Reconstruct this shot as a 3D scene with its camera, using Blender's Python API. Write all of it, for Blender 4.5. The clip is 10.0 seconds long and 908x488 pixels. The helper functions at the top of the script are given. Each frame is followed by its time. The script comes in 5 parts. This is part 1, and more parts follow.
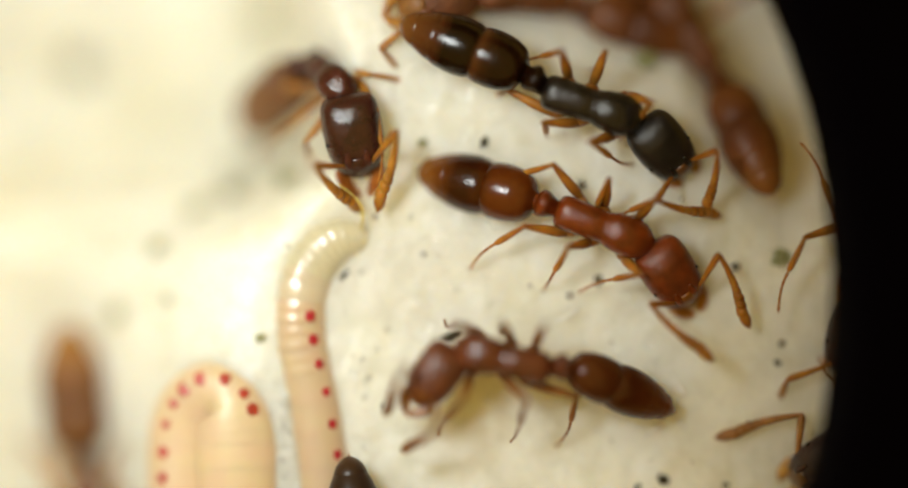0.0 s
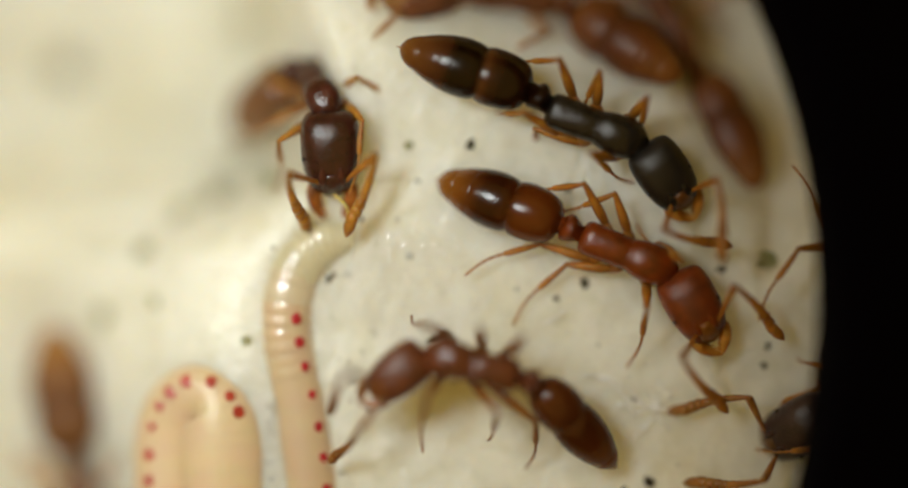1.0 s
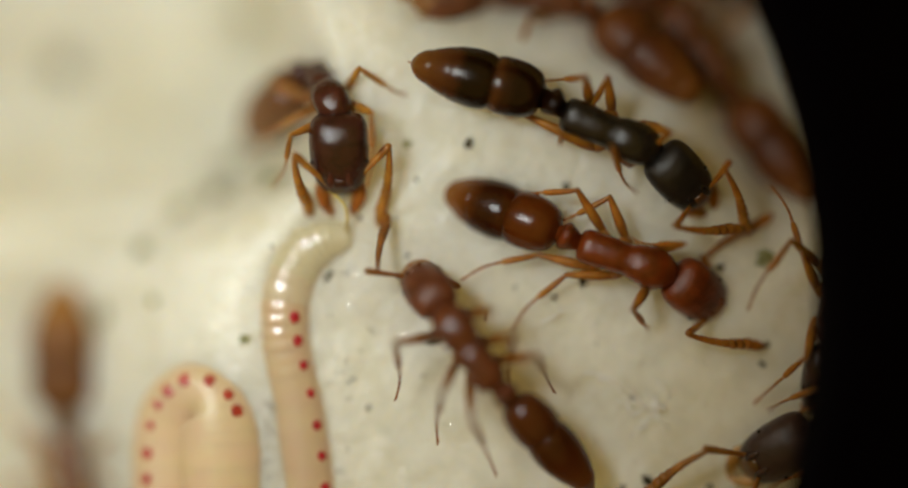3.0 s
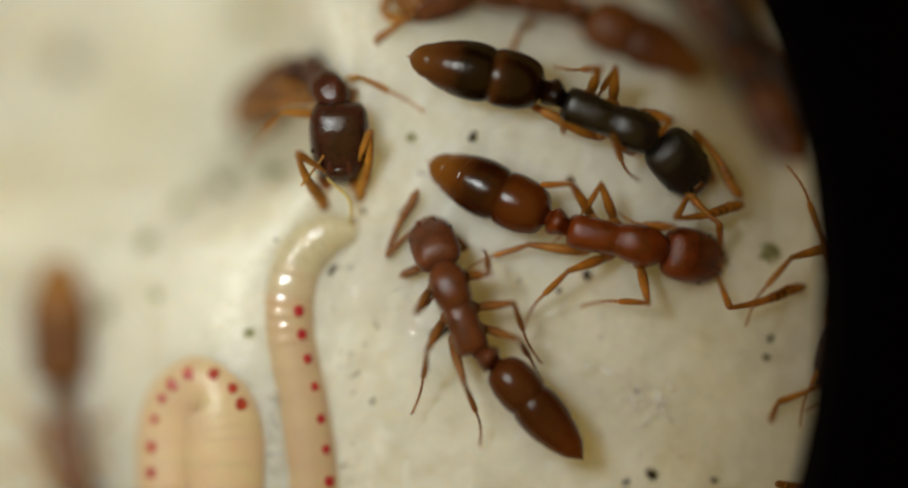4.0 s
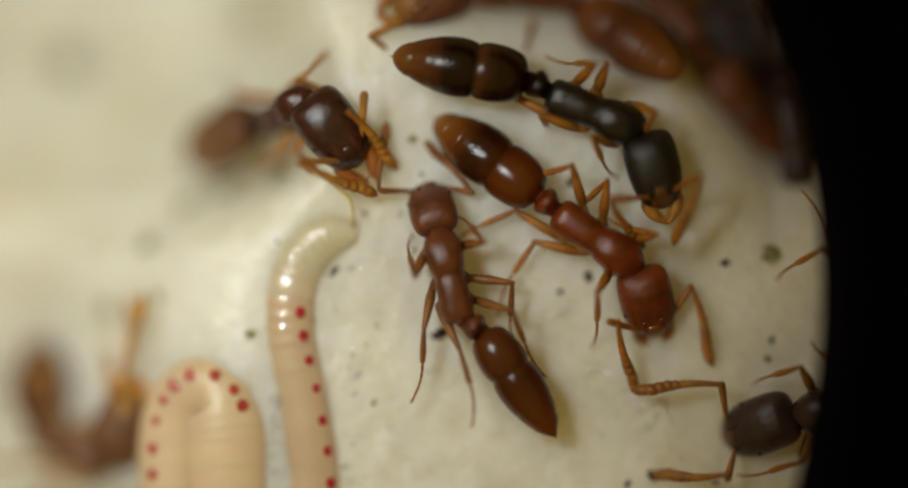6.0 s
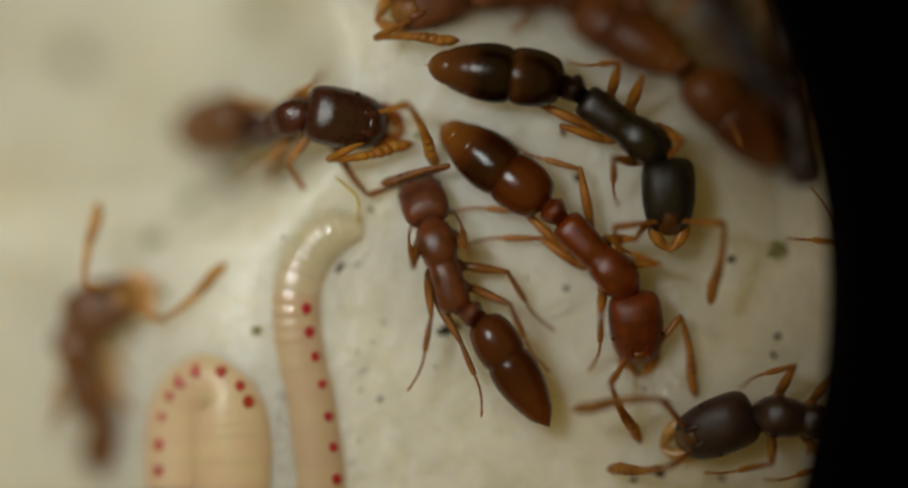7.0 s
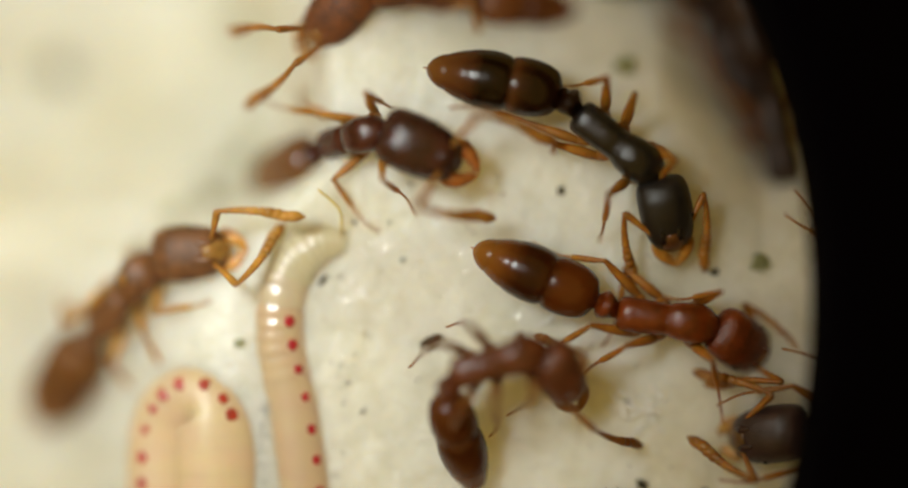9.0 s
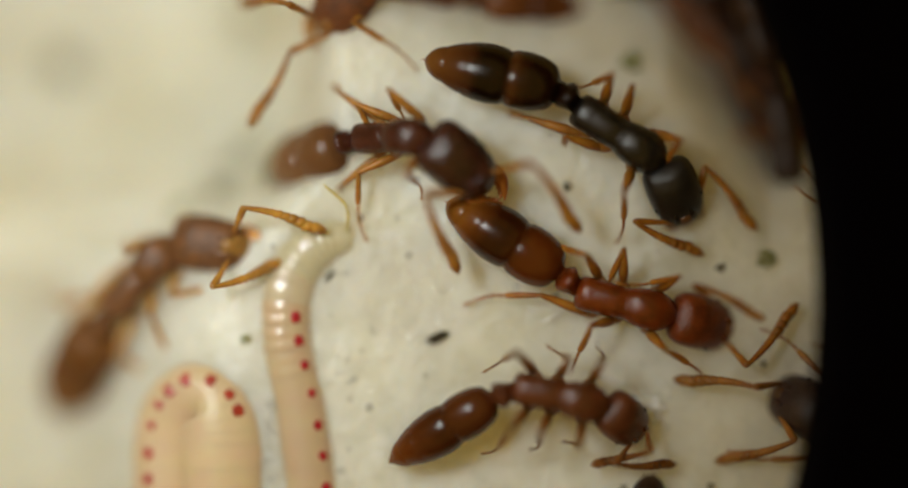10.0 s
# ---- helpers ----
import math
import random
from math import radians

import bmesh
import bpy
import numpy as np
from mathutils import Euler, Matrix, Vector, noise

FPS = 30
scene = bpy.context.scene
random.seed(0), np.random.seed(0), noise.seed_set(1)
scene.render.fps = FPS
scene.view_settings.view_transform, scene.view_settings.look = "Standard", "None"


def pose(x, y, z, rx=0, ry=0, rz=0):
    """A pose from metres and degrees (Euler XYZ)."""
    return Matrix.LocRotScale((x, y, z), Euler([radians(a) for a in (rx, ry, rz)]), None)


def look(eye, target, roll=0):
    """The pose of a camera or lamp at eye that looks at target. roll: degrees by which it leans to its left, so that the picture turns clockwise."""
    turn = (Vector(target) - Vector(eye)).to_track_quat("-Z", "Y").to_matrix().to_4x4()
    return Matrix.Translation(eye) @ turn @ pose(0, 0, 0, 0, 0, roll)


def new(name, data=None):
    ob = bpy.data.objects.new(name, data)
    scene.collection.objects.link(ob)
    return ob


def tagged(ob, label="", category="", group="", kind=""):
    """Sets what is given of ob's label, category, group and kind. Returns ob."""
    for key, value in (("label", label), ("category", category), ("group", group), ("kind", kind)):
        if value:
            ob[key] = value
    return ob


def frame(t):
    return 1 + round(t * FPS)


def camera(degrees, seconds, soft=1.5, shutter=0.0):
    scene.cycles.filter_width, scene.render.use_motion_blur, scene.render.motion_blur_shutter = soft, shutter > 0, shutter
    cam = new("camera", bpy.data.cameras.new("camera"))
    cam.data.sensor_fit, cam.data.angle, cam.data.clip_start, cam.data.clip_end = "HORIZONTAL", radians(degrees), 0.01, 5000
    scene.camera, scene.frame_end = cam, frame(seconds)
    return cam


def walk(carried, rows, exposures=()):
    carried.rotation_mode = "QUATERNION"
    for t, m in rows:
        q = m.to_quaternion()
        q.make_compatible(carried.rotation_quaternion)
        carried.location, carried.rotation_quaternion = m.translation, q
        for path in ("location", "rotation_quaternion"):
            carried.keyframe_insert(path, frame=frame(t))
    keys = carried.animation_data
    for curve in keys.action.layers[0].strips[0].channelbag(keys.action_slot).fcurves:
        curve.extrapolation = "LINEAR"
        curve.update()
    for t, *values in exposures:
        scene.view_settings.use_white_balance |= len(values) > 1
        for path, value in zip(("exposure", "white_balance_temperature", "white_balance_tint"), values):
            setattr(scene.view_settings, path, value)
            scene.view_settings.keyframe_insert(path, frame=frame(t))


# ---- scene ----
# A few square millimetres of plaster nest floor under a stereo microscope: ants round a pale spotted millipede.
MM = 0.001
U = MM / 150          # drawing unit of the insects: 1/150 mm
EYE = 60.0            # height of the lens above the floor, mm

# ---- camera ----
cam = camera(9.9605, 10.0, soft=2.3)
cam.data.dof.use_dof = True
cam.data.dof.focus_distance = (EYE - 0.36) * MM
cam.data.dof.aperture_fstop = 13.5
SHAKE = [(0.0, -0.207, -0.040), (0.25, -0.165, -0.025), (0.5, -0.127, -0.014), (1.0, -0.047, -0.010), (1.5, -0.060, -0.040),
         (2.0, 0.007, -0.005), (2.5, 0.0, 0.0), (4.0, -0.075, -0.100), (4.5, -0.075, -0.073), (5.0, -0.080, -0.067),
         (5.5, -0.067, -0.067), (7.0, -0.160, -0.127), (7.5, -0.053, -0.093), (8.0, -0.067, -0.073), (8.5, -0.040, -0.027),
         (9.0, 0.033, 0.020), (9.5, -0.007, 0.007), (10.0, -0.040, -0.027)]
EXPOSURES = [(0, 0.21), (0.4, 0.04), (1, -0.18), (1.5, -0.19), (2.5, -0.28), (3.8, -0.5), (4, -0.44), (5.5, -0.49), (6.5, -0.6), (7.0, -0.84), (7.25, -0.42),
             (7.5, -0.2), (8, -0.12), (8.5, -0.1), (9, -0.1), (9.5, -0.17), (10, -0.41)]
walk(cam, [(t, pose(x * MM, y * MM, EYE * MM)) for t, x, y in SHAKE], EXPOSURES)

# ---- light: one gooseneck lamp at the upper left, dim room ----
world = bpy.data.worlds.new("room")
scene.world = world
world.use_nodes = True
world.node_tree.nodes["Background"].inputs[0].default_value = (1.0, 0.61, 0.105, 1)
world.node_tree.nodes["Background"].inputs[1].default_value = 0.43
lamp_data = bpy.data.lights.new("gooseneck_lamp", "SPOT")
lamp_data.energy, lamp_data.color = 0.041, (0.915, 0.985, 0.965)
lamp_data.spot_size, lamp_data.spot_blend, lamp_data.shadow_soft_size = radians(32), 1.0, 3.4 * MM
lamp = new("gooseneck_lamp", lamp_data)
lamp.matrix_world = look((-12.5 * MM, 7 * MM, 26 * MM), (-3.7 * MM, 0.2 * MM, 0))


# ---- materials ----
def mat(name, base, rough=0.4, vary=0.25, scale=8.0, bump=0.1, sub=0.0, fine=40.0, gloss=0.5, coat=0.0, second=None, deep=0.12):
    """A mottled surface: two scales of noise in colour, gloss and relief; scale in cycles per mm."""
    m = bpy.data.materials.new(name)
    m.use_nodes = True
    n, l = m.node_tree.nodes, m.node_tree.links
    b = n["Principled BSDF"]
    co = n.new("ShaderNodeTexCoord")
    big, small = n.new("ShaderNodeTexNoise"), n.new("ShaderNodeTexNoise")
    big.inputs["Scale"].default_value, small.inputs["Scale"].default_value = scale / MM, fine / MM
    big.inputs["Detail"].default_value = small.inputs["Detail"].default_value = 4
    ramp = n.new("ShaderNodeValToRGB")
    other = second or tuple(c * (1 - vary) for c in base)
    ramp.color_ramp.elements[0].color = (*other, 1)
    ramp.color_ramp.elements[1].color = (*(base if second else tuple(min(1, c * (1 + vary)) for c in base)), 1)
    ramp.color_ramp.elements[0].position, ramp.color_ramp.elements[1].position = 0.35, 0.65
    for t in (big, small):
        l.new(co.outputs["Object"], t.inputs["Vector"])
    mix = n.new("ShaderNodeMath")
    mix.operation, mix.inputs[1].default_value = "MULTIPLY_ADD", 0.3
    l.new(small.outputs["Fac"], mix.inputs[0])
    scaled = n.new("ShaderNodeMath")
    scaled.operation, scaled.inputs[1].default_value = "MULTIPLY", 0.7
    l.new(big.outputs["Fac"], scaled.inputs[0])
    l.new(scaled.outputs[0], mix.inputs[2])
    l.new(mix.outputs[0], ramp.inputs["Fac"])
    l.new(ramp.outputs["Color"], b.inputs["Base Color"])
    rr = n.new("ShaderNodeMapRange")
    rr.inputs["To Min"].default_value, rr.inputs["To Max"].default_value = rough * 0.8, min(1, rough * 1.25)
    l.new(small.outputs["Fac"], rr.inputs["Value"])
    l.new(rr.outputs["Result"], b.inputs["Roughness"])
    if bump:
        bp = n.new("ShaderNodeBump")
        bp.inputs["Strength"].default_value, bp.inputs["Distance"].default_value = bump, 0.02 * MM
        l.new(small.outputs["Fac"], bp.inputs["Height"])
        l.new(bp.outputs["Normal"], b.inputs["Normal"])
    b.inputs["Specular IOR Level"].default_value = gloss
    b.inputs["Coat Weight"].default_value = coat
    b.inputs["Coat Roughness"].default_value = 0.12
    b.inputs["Subsurface Weight"].default_value = sub
    b.inputs["Subsurface Radius"].default_value = (1.0, 0.45, 0.2)
    b.inputs["Subsurface Scale"].default_value = deep * MM
    return m


PLASTER = mat("damp_white_plaster", (0.79, 0.77, 0.66), 0.42, 0.10, 0.9, 0.5, 0.9, 14.0, 0.5, deep=1.6)


def stain(m, tint, scale, lo, hi, amount):
    """Cloudy damp stains over a mottled surface."""
    n, l = m.node_tree.nodes, m.node_tree.links
    b = n["Principled BSDF"]
    co, cloud, rng, mix = (n.new("ShaderNode" + k) for k in ("TexCoord", "TexNoise", "MapRange", "Mix"))
    cloud.inputs["Scale"].default_value, cloud.inputs["Detail"].default_value, cloud.inputs["Roughness"].default_value = scale / MM, 6, 0.62
    cloud.inputs["Distortion"].default_value = 0.6
    l.new(co.outputs["Object"], cloud.inputs["Vector"])
    l.new(cloud.outputs["Fac"], rng.inputs["Value"])
    rng.inputs["From Min"].default_value, rng.inputs["From Max"].default_value, rng.inputs["To Max"].default_value = lo, hi, amount
    mix.data_type, mix.blend_type = "RGBA", "MULTIPLY"
    l.new(rng.outputs["Result"], mix.inputs["Factor"])
    l.new(b.inputs["Base Color"].links[0].from_socket, mix.inputs["A"])
    mix.inputs["B"].default_value = (*tint, 1)
    l.new(mix.outputs["Result"], b.inputs["Base Color"])


PLASTER.node_tree.nodes["Principled BSDF"].inputs["Subsurface Radius"].default_value = (1.0, 0.88, 0.72)
stain(PLASTER, (0.88, 0.84, 0.72), 0.55, 0.44, 0.66, 0.9)
stain(PLASTER, (0.86, 0.84, 0.75), 2.6, 0.50, 0.72, 0.7)
stain(PLASTER, (0.78, 0.78, 0.66), 1.3, 0.60, 0.72, 0.6)
BLACK = mat("matte_black_metal", (0.0018, 0.0014, 0.0050), 0.9, 0.2, 2.0, 0.1, gloss=0.01)
# near-white and glossy, to stand in for glints of the wet plaster
GRAIN = mat("glint_grain", (0.93, 0.92, 0.88), 0.09, 0.03, 20, 0.0, gloss=1.0, coat=1.0)
GRAIN.node_tree.nodes["Principled BSDF"].inputs["Coat Roughness"].default_value = 0.04
SPECK = mat("black_soil", (0.034, 0.024, 0.007), 0.9, 0.4, 30, 0.3)
MOULD = mat("grey_green_mould", (0.13, 0.125, 0.032), 0.9, 0.3, 20, 0.3)
MOULD_PALE = mat("pale_mould", (0.27, 0.27, 0.11), 0.9, 0.2, 20, 0.3)
SILK = mat("white_silk", (0.92, 0.91, 0.88), 0.2, 0.03, 20, 0.0, gloss=1.0, coat=1.0)
CREAM = mat("cream_cuticle", (0.66, 0.51, 0.30), 0.45, 0.07, 4, 0.04, 0.5, 30, 0.4, 1.0, second=(0.66, 0.46, 0.30), deep=0.15)
PALE = mat("pale_cream_cuticle", (0.68, 0.58, 0.39), 0.45, 0.07, 4, 0.04, 0.5, 30, 0.4, 1.0, second=(0.68, 0.55, 0.38), deep=0.15)
IVORY = mat("ivory_cuticle", (0.68, 0.61, 0.40), 0.45, 0.06, 4, 0.04, 0.5, 30, 0.4, 1.0, deep=0.15)
for m in (CREAM, PALE, IVORY):
    m.node_tree.nodes["Principled BSDF"].inputs["Coat Roughness"].default_value = 0.06
    m.node_tree.nodes["Principled BSDF"].inputs["Subsurface Radius"].default_value = (1.0, 0.9, 0.75)
    m.node_tree.nodes["Principled BSDF"].inputs["Transmission Weight"].default_value = 0.28
STRAW = mat("straw_cuticle", (0.66, 0.52, 0.29), 0.5, 0.08, 3, 0.05, 0.5, 30, 0.35, 0.25, second=(0.66, 0.46, 0.30), deep=0.15)
STRAW.node_tree.nodes["Principled BSDF"].inputs["Subsurface Radius"].default_value = (1.0, 0.9, 0.75)
STRAW.node_tree.nodes["Principled BSDF"].inputs["Coat Roughness"].default_value = 0.2
FEELER = mat("pale_yellow_feeler", (0.60, 0.48, 0.14), 0.4, 0.2, 8, 0.05, 0.4, 40, 0.4, 0.2, deep=0.05)
RUSTY = mat("rust_red_gland", (0.42, 0.040, 0.018), 0.4, 0.3, 12, 0.0, 0.2)
RED = mat("crimson_gland", (0.42, 0.010, 0.018), 0.4, 0.3, 12, 0.0, 0.2)
EYE_BLACK = mat("eye", (0.01, 0.008, 0.006), 0.25, 0.1, 20, 0.0)


def tail_of(name, stops, rough=0.17):
    """Cuticle of a gaster whose colour changes from ring to ring; stops: distance behind the waist, colour."""
    m = mat(name + "_gaster_cuticle", stops[0][1], rough + 0.02, 0.35, 5, 0.25, 0.35, 22, 0.36, 0.0)
    n, l = m.node_tree.nodes, m.node_tree.links
    co, xyz, rng, ramp, mul = (n.new("ShaderNode" + k) for k in ("TexCoord", "SeparateXYZ", "MapRange", "ValToRGB", "Mix"))
    l.new(co.outputs["Object"], xyz.inputs[0])
    l.new(xyz.outputs["X"], rng.inputs["Value"])
    rng.inputs["From Min"].default_value, rng.inputs["From Max"].default_value = 0, -230 * U
    l.new(rng.outputs["Result"], ramp.inputs["Fac"])
    e = ramp.color_ramp.elements
    e[0].position, e[1].position = stops[0][0] / 230, stops[-1][0] / 230
    e[0].color, e[1].color = (*stops[0][1], 1), (*stops[-1][1], 1)
    for d, c in stops[1:-1]:
        e.new(d / 230).color = (*c, 1)
    b = n["Principled BSDF"]
    mottle = b.inputs["Base Color"].links[0].from_socket
    mul.data_type, mul.factor_mode = "RGBA", "UNIFORM"
    mul.inputs["Factor"].default_value = 0.87
    l.new(mottle, mul.inputs["A"])
    l.new(ramp.outputs["Color"], mul.inputs["B"])
    l.new(mul.outputs["Result"], b.inputs["Base Color"])
    return m


def coat_of(name, body, dark, limb, rough=0.3, tail=None):
    """The set of surfaces that one ant wears."""
    return {
        "body": mat(name + "_cuticle", body, rough - 0.08, 0.38, 5, 0.6, 0.3, 22, 0.5, 0.0),
        "head": mat(name + "_head_cuticle", body, rough + 0.05, 0.38, 5, 0.55, 0.25, 30, 0.5, 0.0),
        "dark": mat(name + "_dark_cuticle", dark, rough - 0.13, 0.22, 8, 0.05, 0.1, 60, 0.25, 0.05),
        "tip": mat(name + "_tail_cuticle", tail or tuple(0.4 * a + 0.6 * b for a, b in zip(body, limb)), rough, 0.25, 9, 0.1, 0.3, 45, 0.5, 0.2),
        "jaw": mat(name + "_jaw_cuticle", tuple(1.2 * c for c in limb), 0.3, 0.3, 9, 0.1, 0.4, 45, 0.5, 0.2),
        "limb": mat(name + "_limb_cuticle", tuple(1.35 * c for c in limb), 0.36, 0.3, 4, 0.14, 0.6, 60, 0.3, 0.02, second=(0.6 * limb[0], 0.5 * limb[1], 0.5 * limb[2])),
    }


AMBER = coat_of("amber", (0.150, 0.028, 0.004), (0.040, 0.008, 0.0015), (0.30, 0.125, 0.016), tail=(0.20, 0.065, 0.006))
DARK = coat_of("blackish", (0.012, 0.0092, 0.0080), (0.011, 0.003, 0.001), (0.29, 0.125, 0.016), tail=(0.13, 0.034, 0.006))
BROWN = coat_of("brown", (0.110, 0.030, 0.010), (0.080, 0.022, 0.007), (0.19, 0.078, 0.015), tail=(0.14, 0.040, 0.006))
UMBER = coat_of("umber", (0.055, 0.014, 0.008), (0.060, 0.022, 0.007), (0.32, 0.145, 0.020), tail=(0.24, 0.085, 0.010))
TAN = coat_of("tan", (0.16, 0.066, 0.022), (0.15, 0.050, 0.012), (0.42, 0.22, 0.040), rough=0.45)
RUST = coat_of("rust", (0.14, 0.042, 0.008), (0.09, 0.025, 0.005), (0.30, 0.135, 0.024), rough=0.55)
DUSK = coat_of("dusk", (0.040, 0.020, 0.018), (0.030, 0.014, 0.011), (0.27, 0.125, 0.024), tail=(0.10, 0.045, 0.012))
SOOT = coat_of("soot", (0.030, 0.013, 0.008), (0.022, 0.010, 0.006), (0.24, 0.100, 0.020), rough=0.55, tail=(0.05, 0.024, 0.012))
AMBER["gaster"] = tail_of("amber", [(0, (0.100, 0.023, 0.003)), (40, (0.105, 0.024, 0.003)), (70, (0.090, 0.019, 0.002)), (88, (0.045, 0.009, 0.001)), (112, (0.018, 0.0035, 0.0008)), (140, (0.024, 0.0048, 0.001)),
                                    (160, (0.08, 0.021, 0.003)), (188, (0.18, 0.062, 0.008)), (230, (0.26, 0.105, 0.015))])
DARK["clypeus"] = mat("amber_clypeus_cuticle", (0.12, 0.045, 0.010), 0.3, 0.3, 9, 0.1, 0.3, 45, 0.5)
DARK["gaster"] = tail_of("blackish", [(0, (0.014, 0.0038, 0.001)), (50, (0.010, 0.0026, 0.0008)), (70, (0.030, 0.0085, 0.002)), (84, (0.085, 0.026, 0.006)), (96, (0.007, 0.002, 0.0006)), (142, (0.006, 0.0016, 0.0005)),
                                      (158, (0.055, 0.015, 0.004)), (190, (0.105, 0.034, 0.008)), (230, (0.18, 0.070, 0.014))])
BROWN["gaster"] = tail_of("brown", [(0, (0.085, 0.022, 0.005)), (70, (0.070, 0.018, 0.004)), (100, (0.045, 0.010, 0.002)), (150, (0.085, 0.020, 0.004)), (230, (0.20, 0.055, 0.007))])
UMBER["clypeus"] = UMBER["head"] = mat("umber_glossy_head_cuticle", (0.034, 0.0085, 0.0062), 0.2, 0.38, 5, 0.6, 0.25, 26, 0.7, 0.0)
UMBER["jaw"] = mat("umber_jaw_cuticle", (0.25, 0.075, 0.010), 0.3, 0.4, 9, 0.1, 0.4, 45, 0.5, 0.2)
DUSK["jaw"] = mat("dusk_jaw_cuticle", (0.42, 0.24, 0.07), 0.3, 0.3, 9, 0.1, 0.4, 45, 0.5, 0.2)
RUST["gaster"] = tail_of("rust", [(0, (0.17, 0.055, 0.010)), (70, (0.12, 0.034, 0.006)), (100, (0.075, 0.018, 0.004)), (150, (0.13, 0.036, 0.006)), (230, (0.24, 0.090, 0.015))], 0.4)
SOOT["gaster"] = tail_of("soot", [(0, (0.040, 0.016, 0.008)), (80, (0.024, 0.010, 0.006)), (105, (0.060, 0.026, 0.010)), (160, (0.022, 0.009, 0.005)), (230, (0.075, 0.030, 0.010))], 0.45)
# paler than the umber body: haze over the unsharp tail put into the colour
UMBER["gaster"] = tail_of("umber", [(0, (0.13, 0.056, 0.020)), (90, (0.18, 0.085, 0.034)), (230, (0.28, 0.140, 0.050))])
TAN["jaw"] = mat("tan_jaw_cuticle", (0.55, 0.25, 0.03), 0.3, 0.3, 9, 0.1, 0.4, 45, 0.5, 0.2)
TAN["gaster"] = tail_of("tan", [(0, (0.16, 0.060, 0.008)), (85, (0.12, 0.042, 0.006)), (140, (0.20, 0.078, 0.012)), (230, (0.42, 0.20, 0.040))], 0.5)
DUSK["gaster"] = tail_of("dusk", [(0, (0.016, 0.008, 0.006)), (150, (0.018, 0.009, 0.006)), (195, (0.034, 0.016, 0.008)), (230, (0.085, 0.040, 0.014))], 0.3)


# ---- mesh helpers ----
def spline(rows, per):
    """Points of a smooth curve through rows of numbers."""
    p = np.array(rows, float)
    p = np.vstack([2 * p[0] - p[1], p, 2 * p[-1] - p[-2]])
    out = []
    for i in range(1, len(p) - 2):
        for k in range(per):
            s = k / per
            out.append(0.5 * (2 * p[i] + (p[i + 1] - p[i - 1]) * s + (2 * p[i - 1] - 5 * p[i] + 4 * p[i + 1] - p[i + 2]) * s * s
                              + (3 * p[i] - p[i - 1] - 3 * p[i + 1] + p[i + 2]) * s ** 3))
    out.append(p[-2])
    return np.array(out)


def skin(bm, rings, closed=True):
    """Join rings of points into a tube."""
    vs = [[bm.verts.new(p) for p in ring] for ring in rings]
    n = len(vs[0])
    for a, b in zip(vs, vs[1:]):
        for i in range(n):
            bm.faces.new((a[i], a[(i + 1) % n], b[(i + 1) % n], b[i]))
    if closed:
        bm.faces.new(vs[0][::-1])
        bm.faces.new(vs[-1])


def loft(rows, n=20, per=4, square=0.0):
    """A body along x: rows of (x, half width, half height, middle height)."""
    bm = bmesh.new()
    rings = []
    for x, w, h, z in spline(rows, per):
        ring = []
        for i in range(n):
            a = 2 * math.pi * i / n
            k = 1 + square * math.sin(2 * a) ** 2
            ring.append((x * U, max(w, 0.5) * math.cos(a) * k * U, (z + max(h, 0.5) * math.sin(a) * k) * U))
        rings.append(ring)
    skin(bm, rings)
    return bm


def tube(points, n=8, per=4, bm=None):
    """A limb through rows of (x, y, z, radius)."""
    bm = bm or bmesh.new()
    p = spline(points, per)
    rings = []
    for i, q in enumerate(p):
        d = Vector(p[min(i + 1, len(p) - 1), :3] - p[max(i - 1, 0), :3]).normalized()
        s = d.cross(Vector((0, 0, 1)))
        s = s.normalized() if s.length > 1e-4 else Vector((0, 1, 0))
        up = s.cross(d)
        c = Vector(q[:3])
        rings.append([(c + (s * math.cos(2 * math.pi * k / n) + up * math.sin(2 * math.pi * k / n)) * max(q[3], 0.3)) * U for k in range(n)])
    skin(bm, rings)
    return bm


def ball(x, y, z, r, n=2):
    bm = bmesh.new()
    bmesh.ops.create_icosphere(bm, subdivisions=n, radius=r * U, matrix=Matrix.Translation((x * U, y * U, z * U)))
    return bm


def part(name, bm, material, parent=None, label=""):
    me = bpy.data.meshes.new(name)
    bmesh.ops.recalc_face_normals(bm, faces=bm.faces)
    bm.to_mesh(me)
    bm.free()
    me.polygons.foreach_set("use_smooth", [True] * len(me.polygons))
    me.materials.append(material)
    ob = new(name, me)
    if parent:
        ob.parent = parent
    if label:
        ob["label"] = label
    return ob


# ---- the floor, one sheet that sinks away from the middle plateau ----
EDGE_Y = (-2.9, -1.2, -0.2, 0.4, 0.9, 1.8, 2.9)      # the ledge on the side of the lamp
EDGE_X = (-2.55, -2.4, -2.05, -1.65, -1.25, -1.2, -1.4)
DROP = (2.0, 1.8, 1.5, 1.7, 2.4, 2.9, 2.6)
WIDE = (3.0, 2.9, 2.9, 2.0, 1.3, 1.3, 1.35)


def ease(v):
    v = min(1.0, max(0.0, v))
    return v ** 3 * (10 + v * (6 * v - 15))


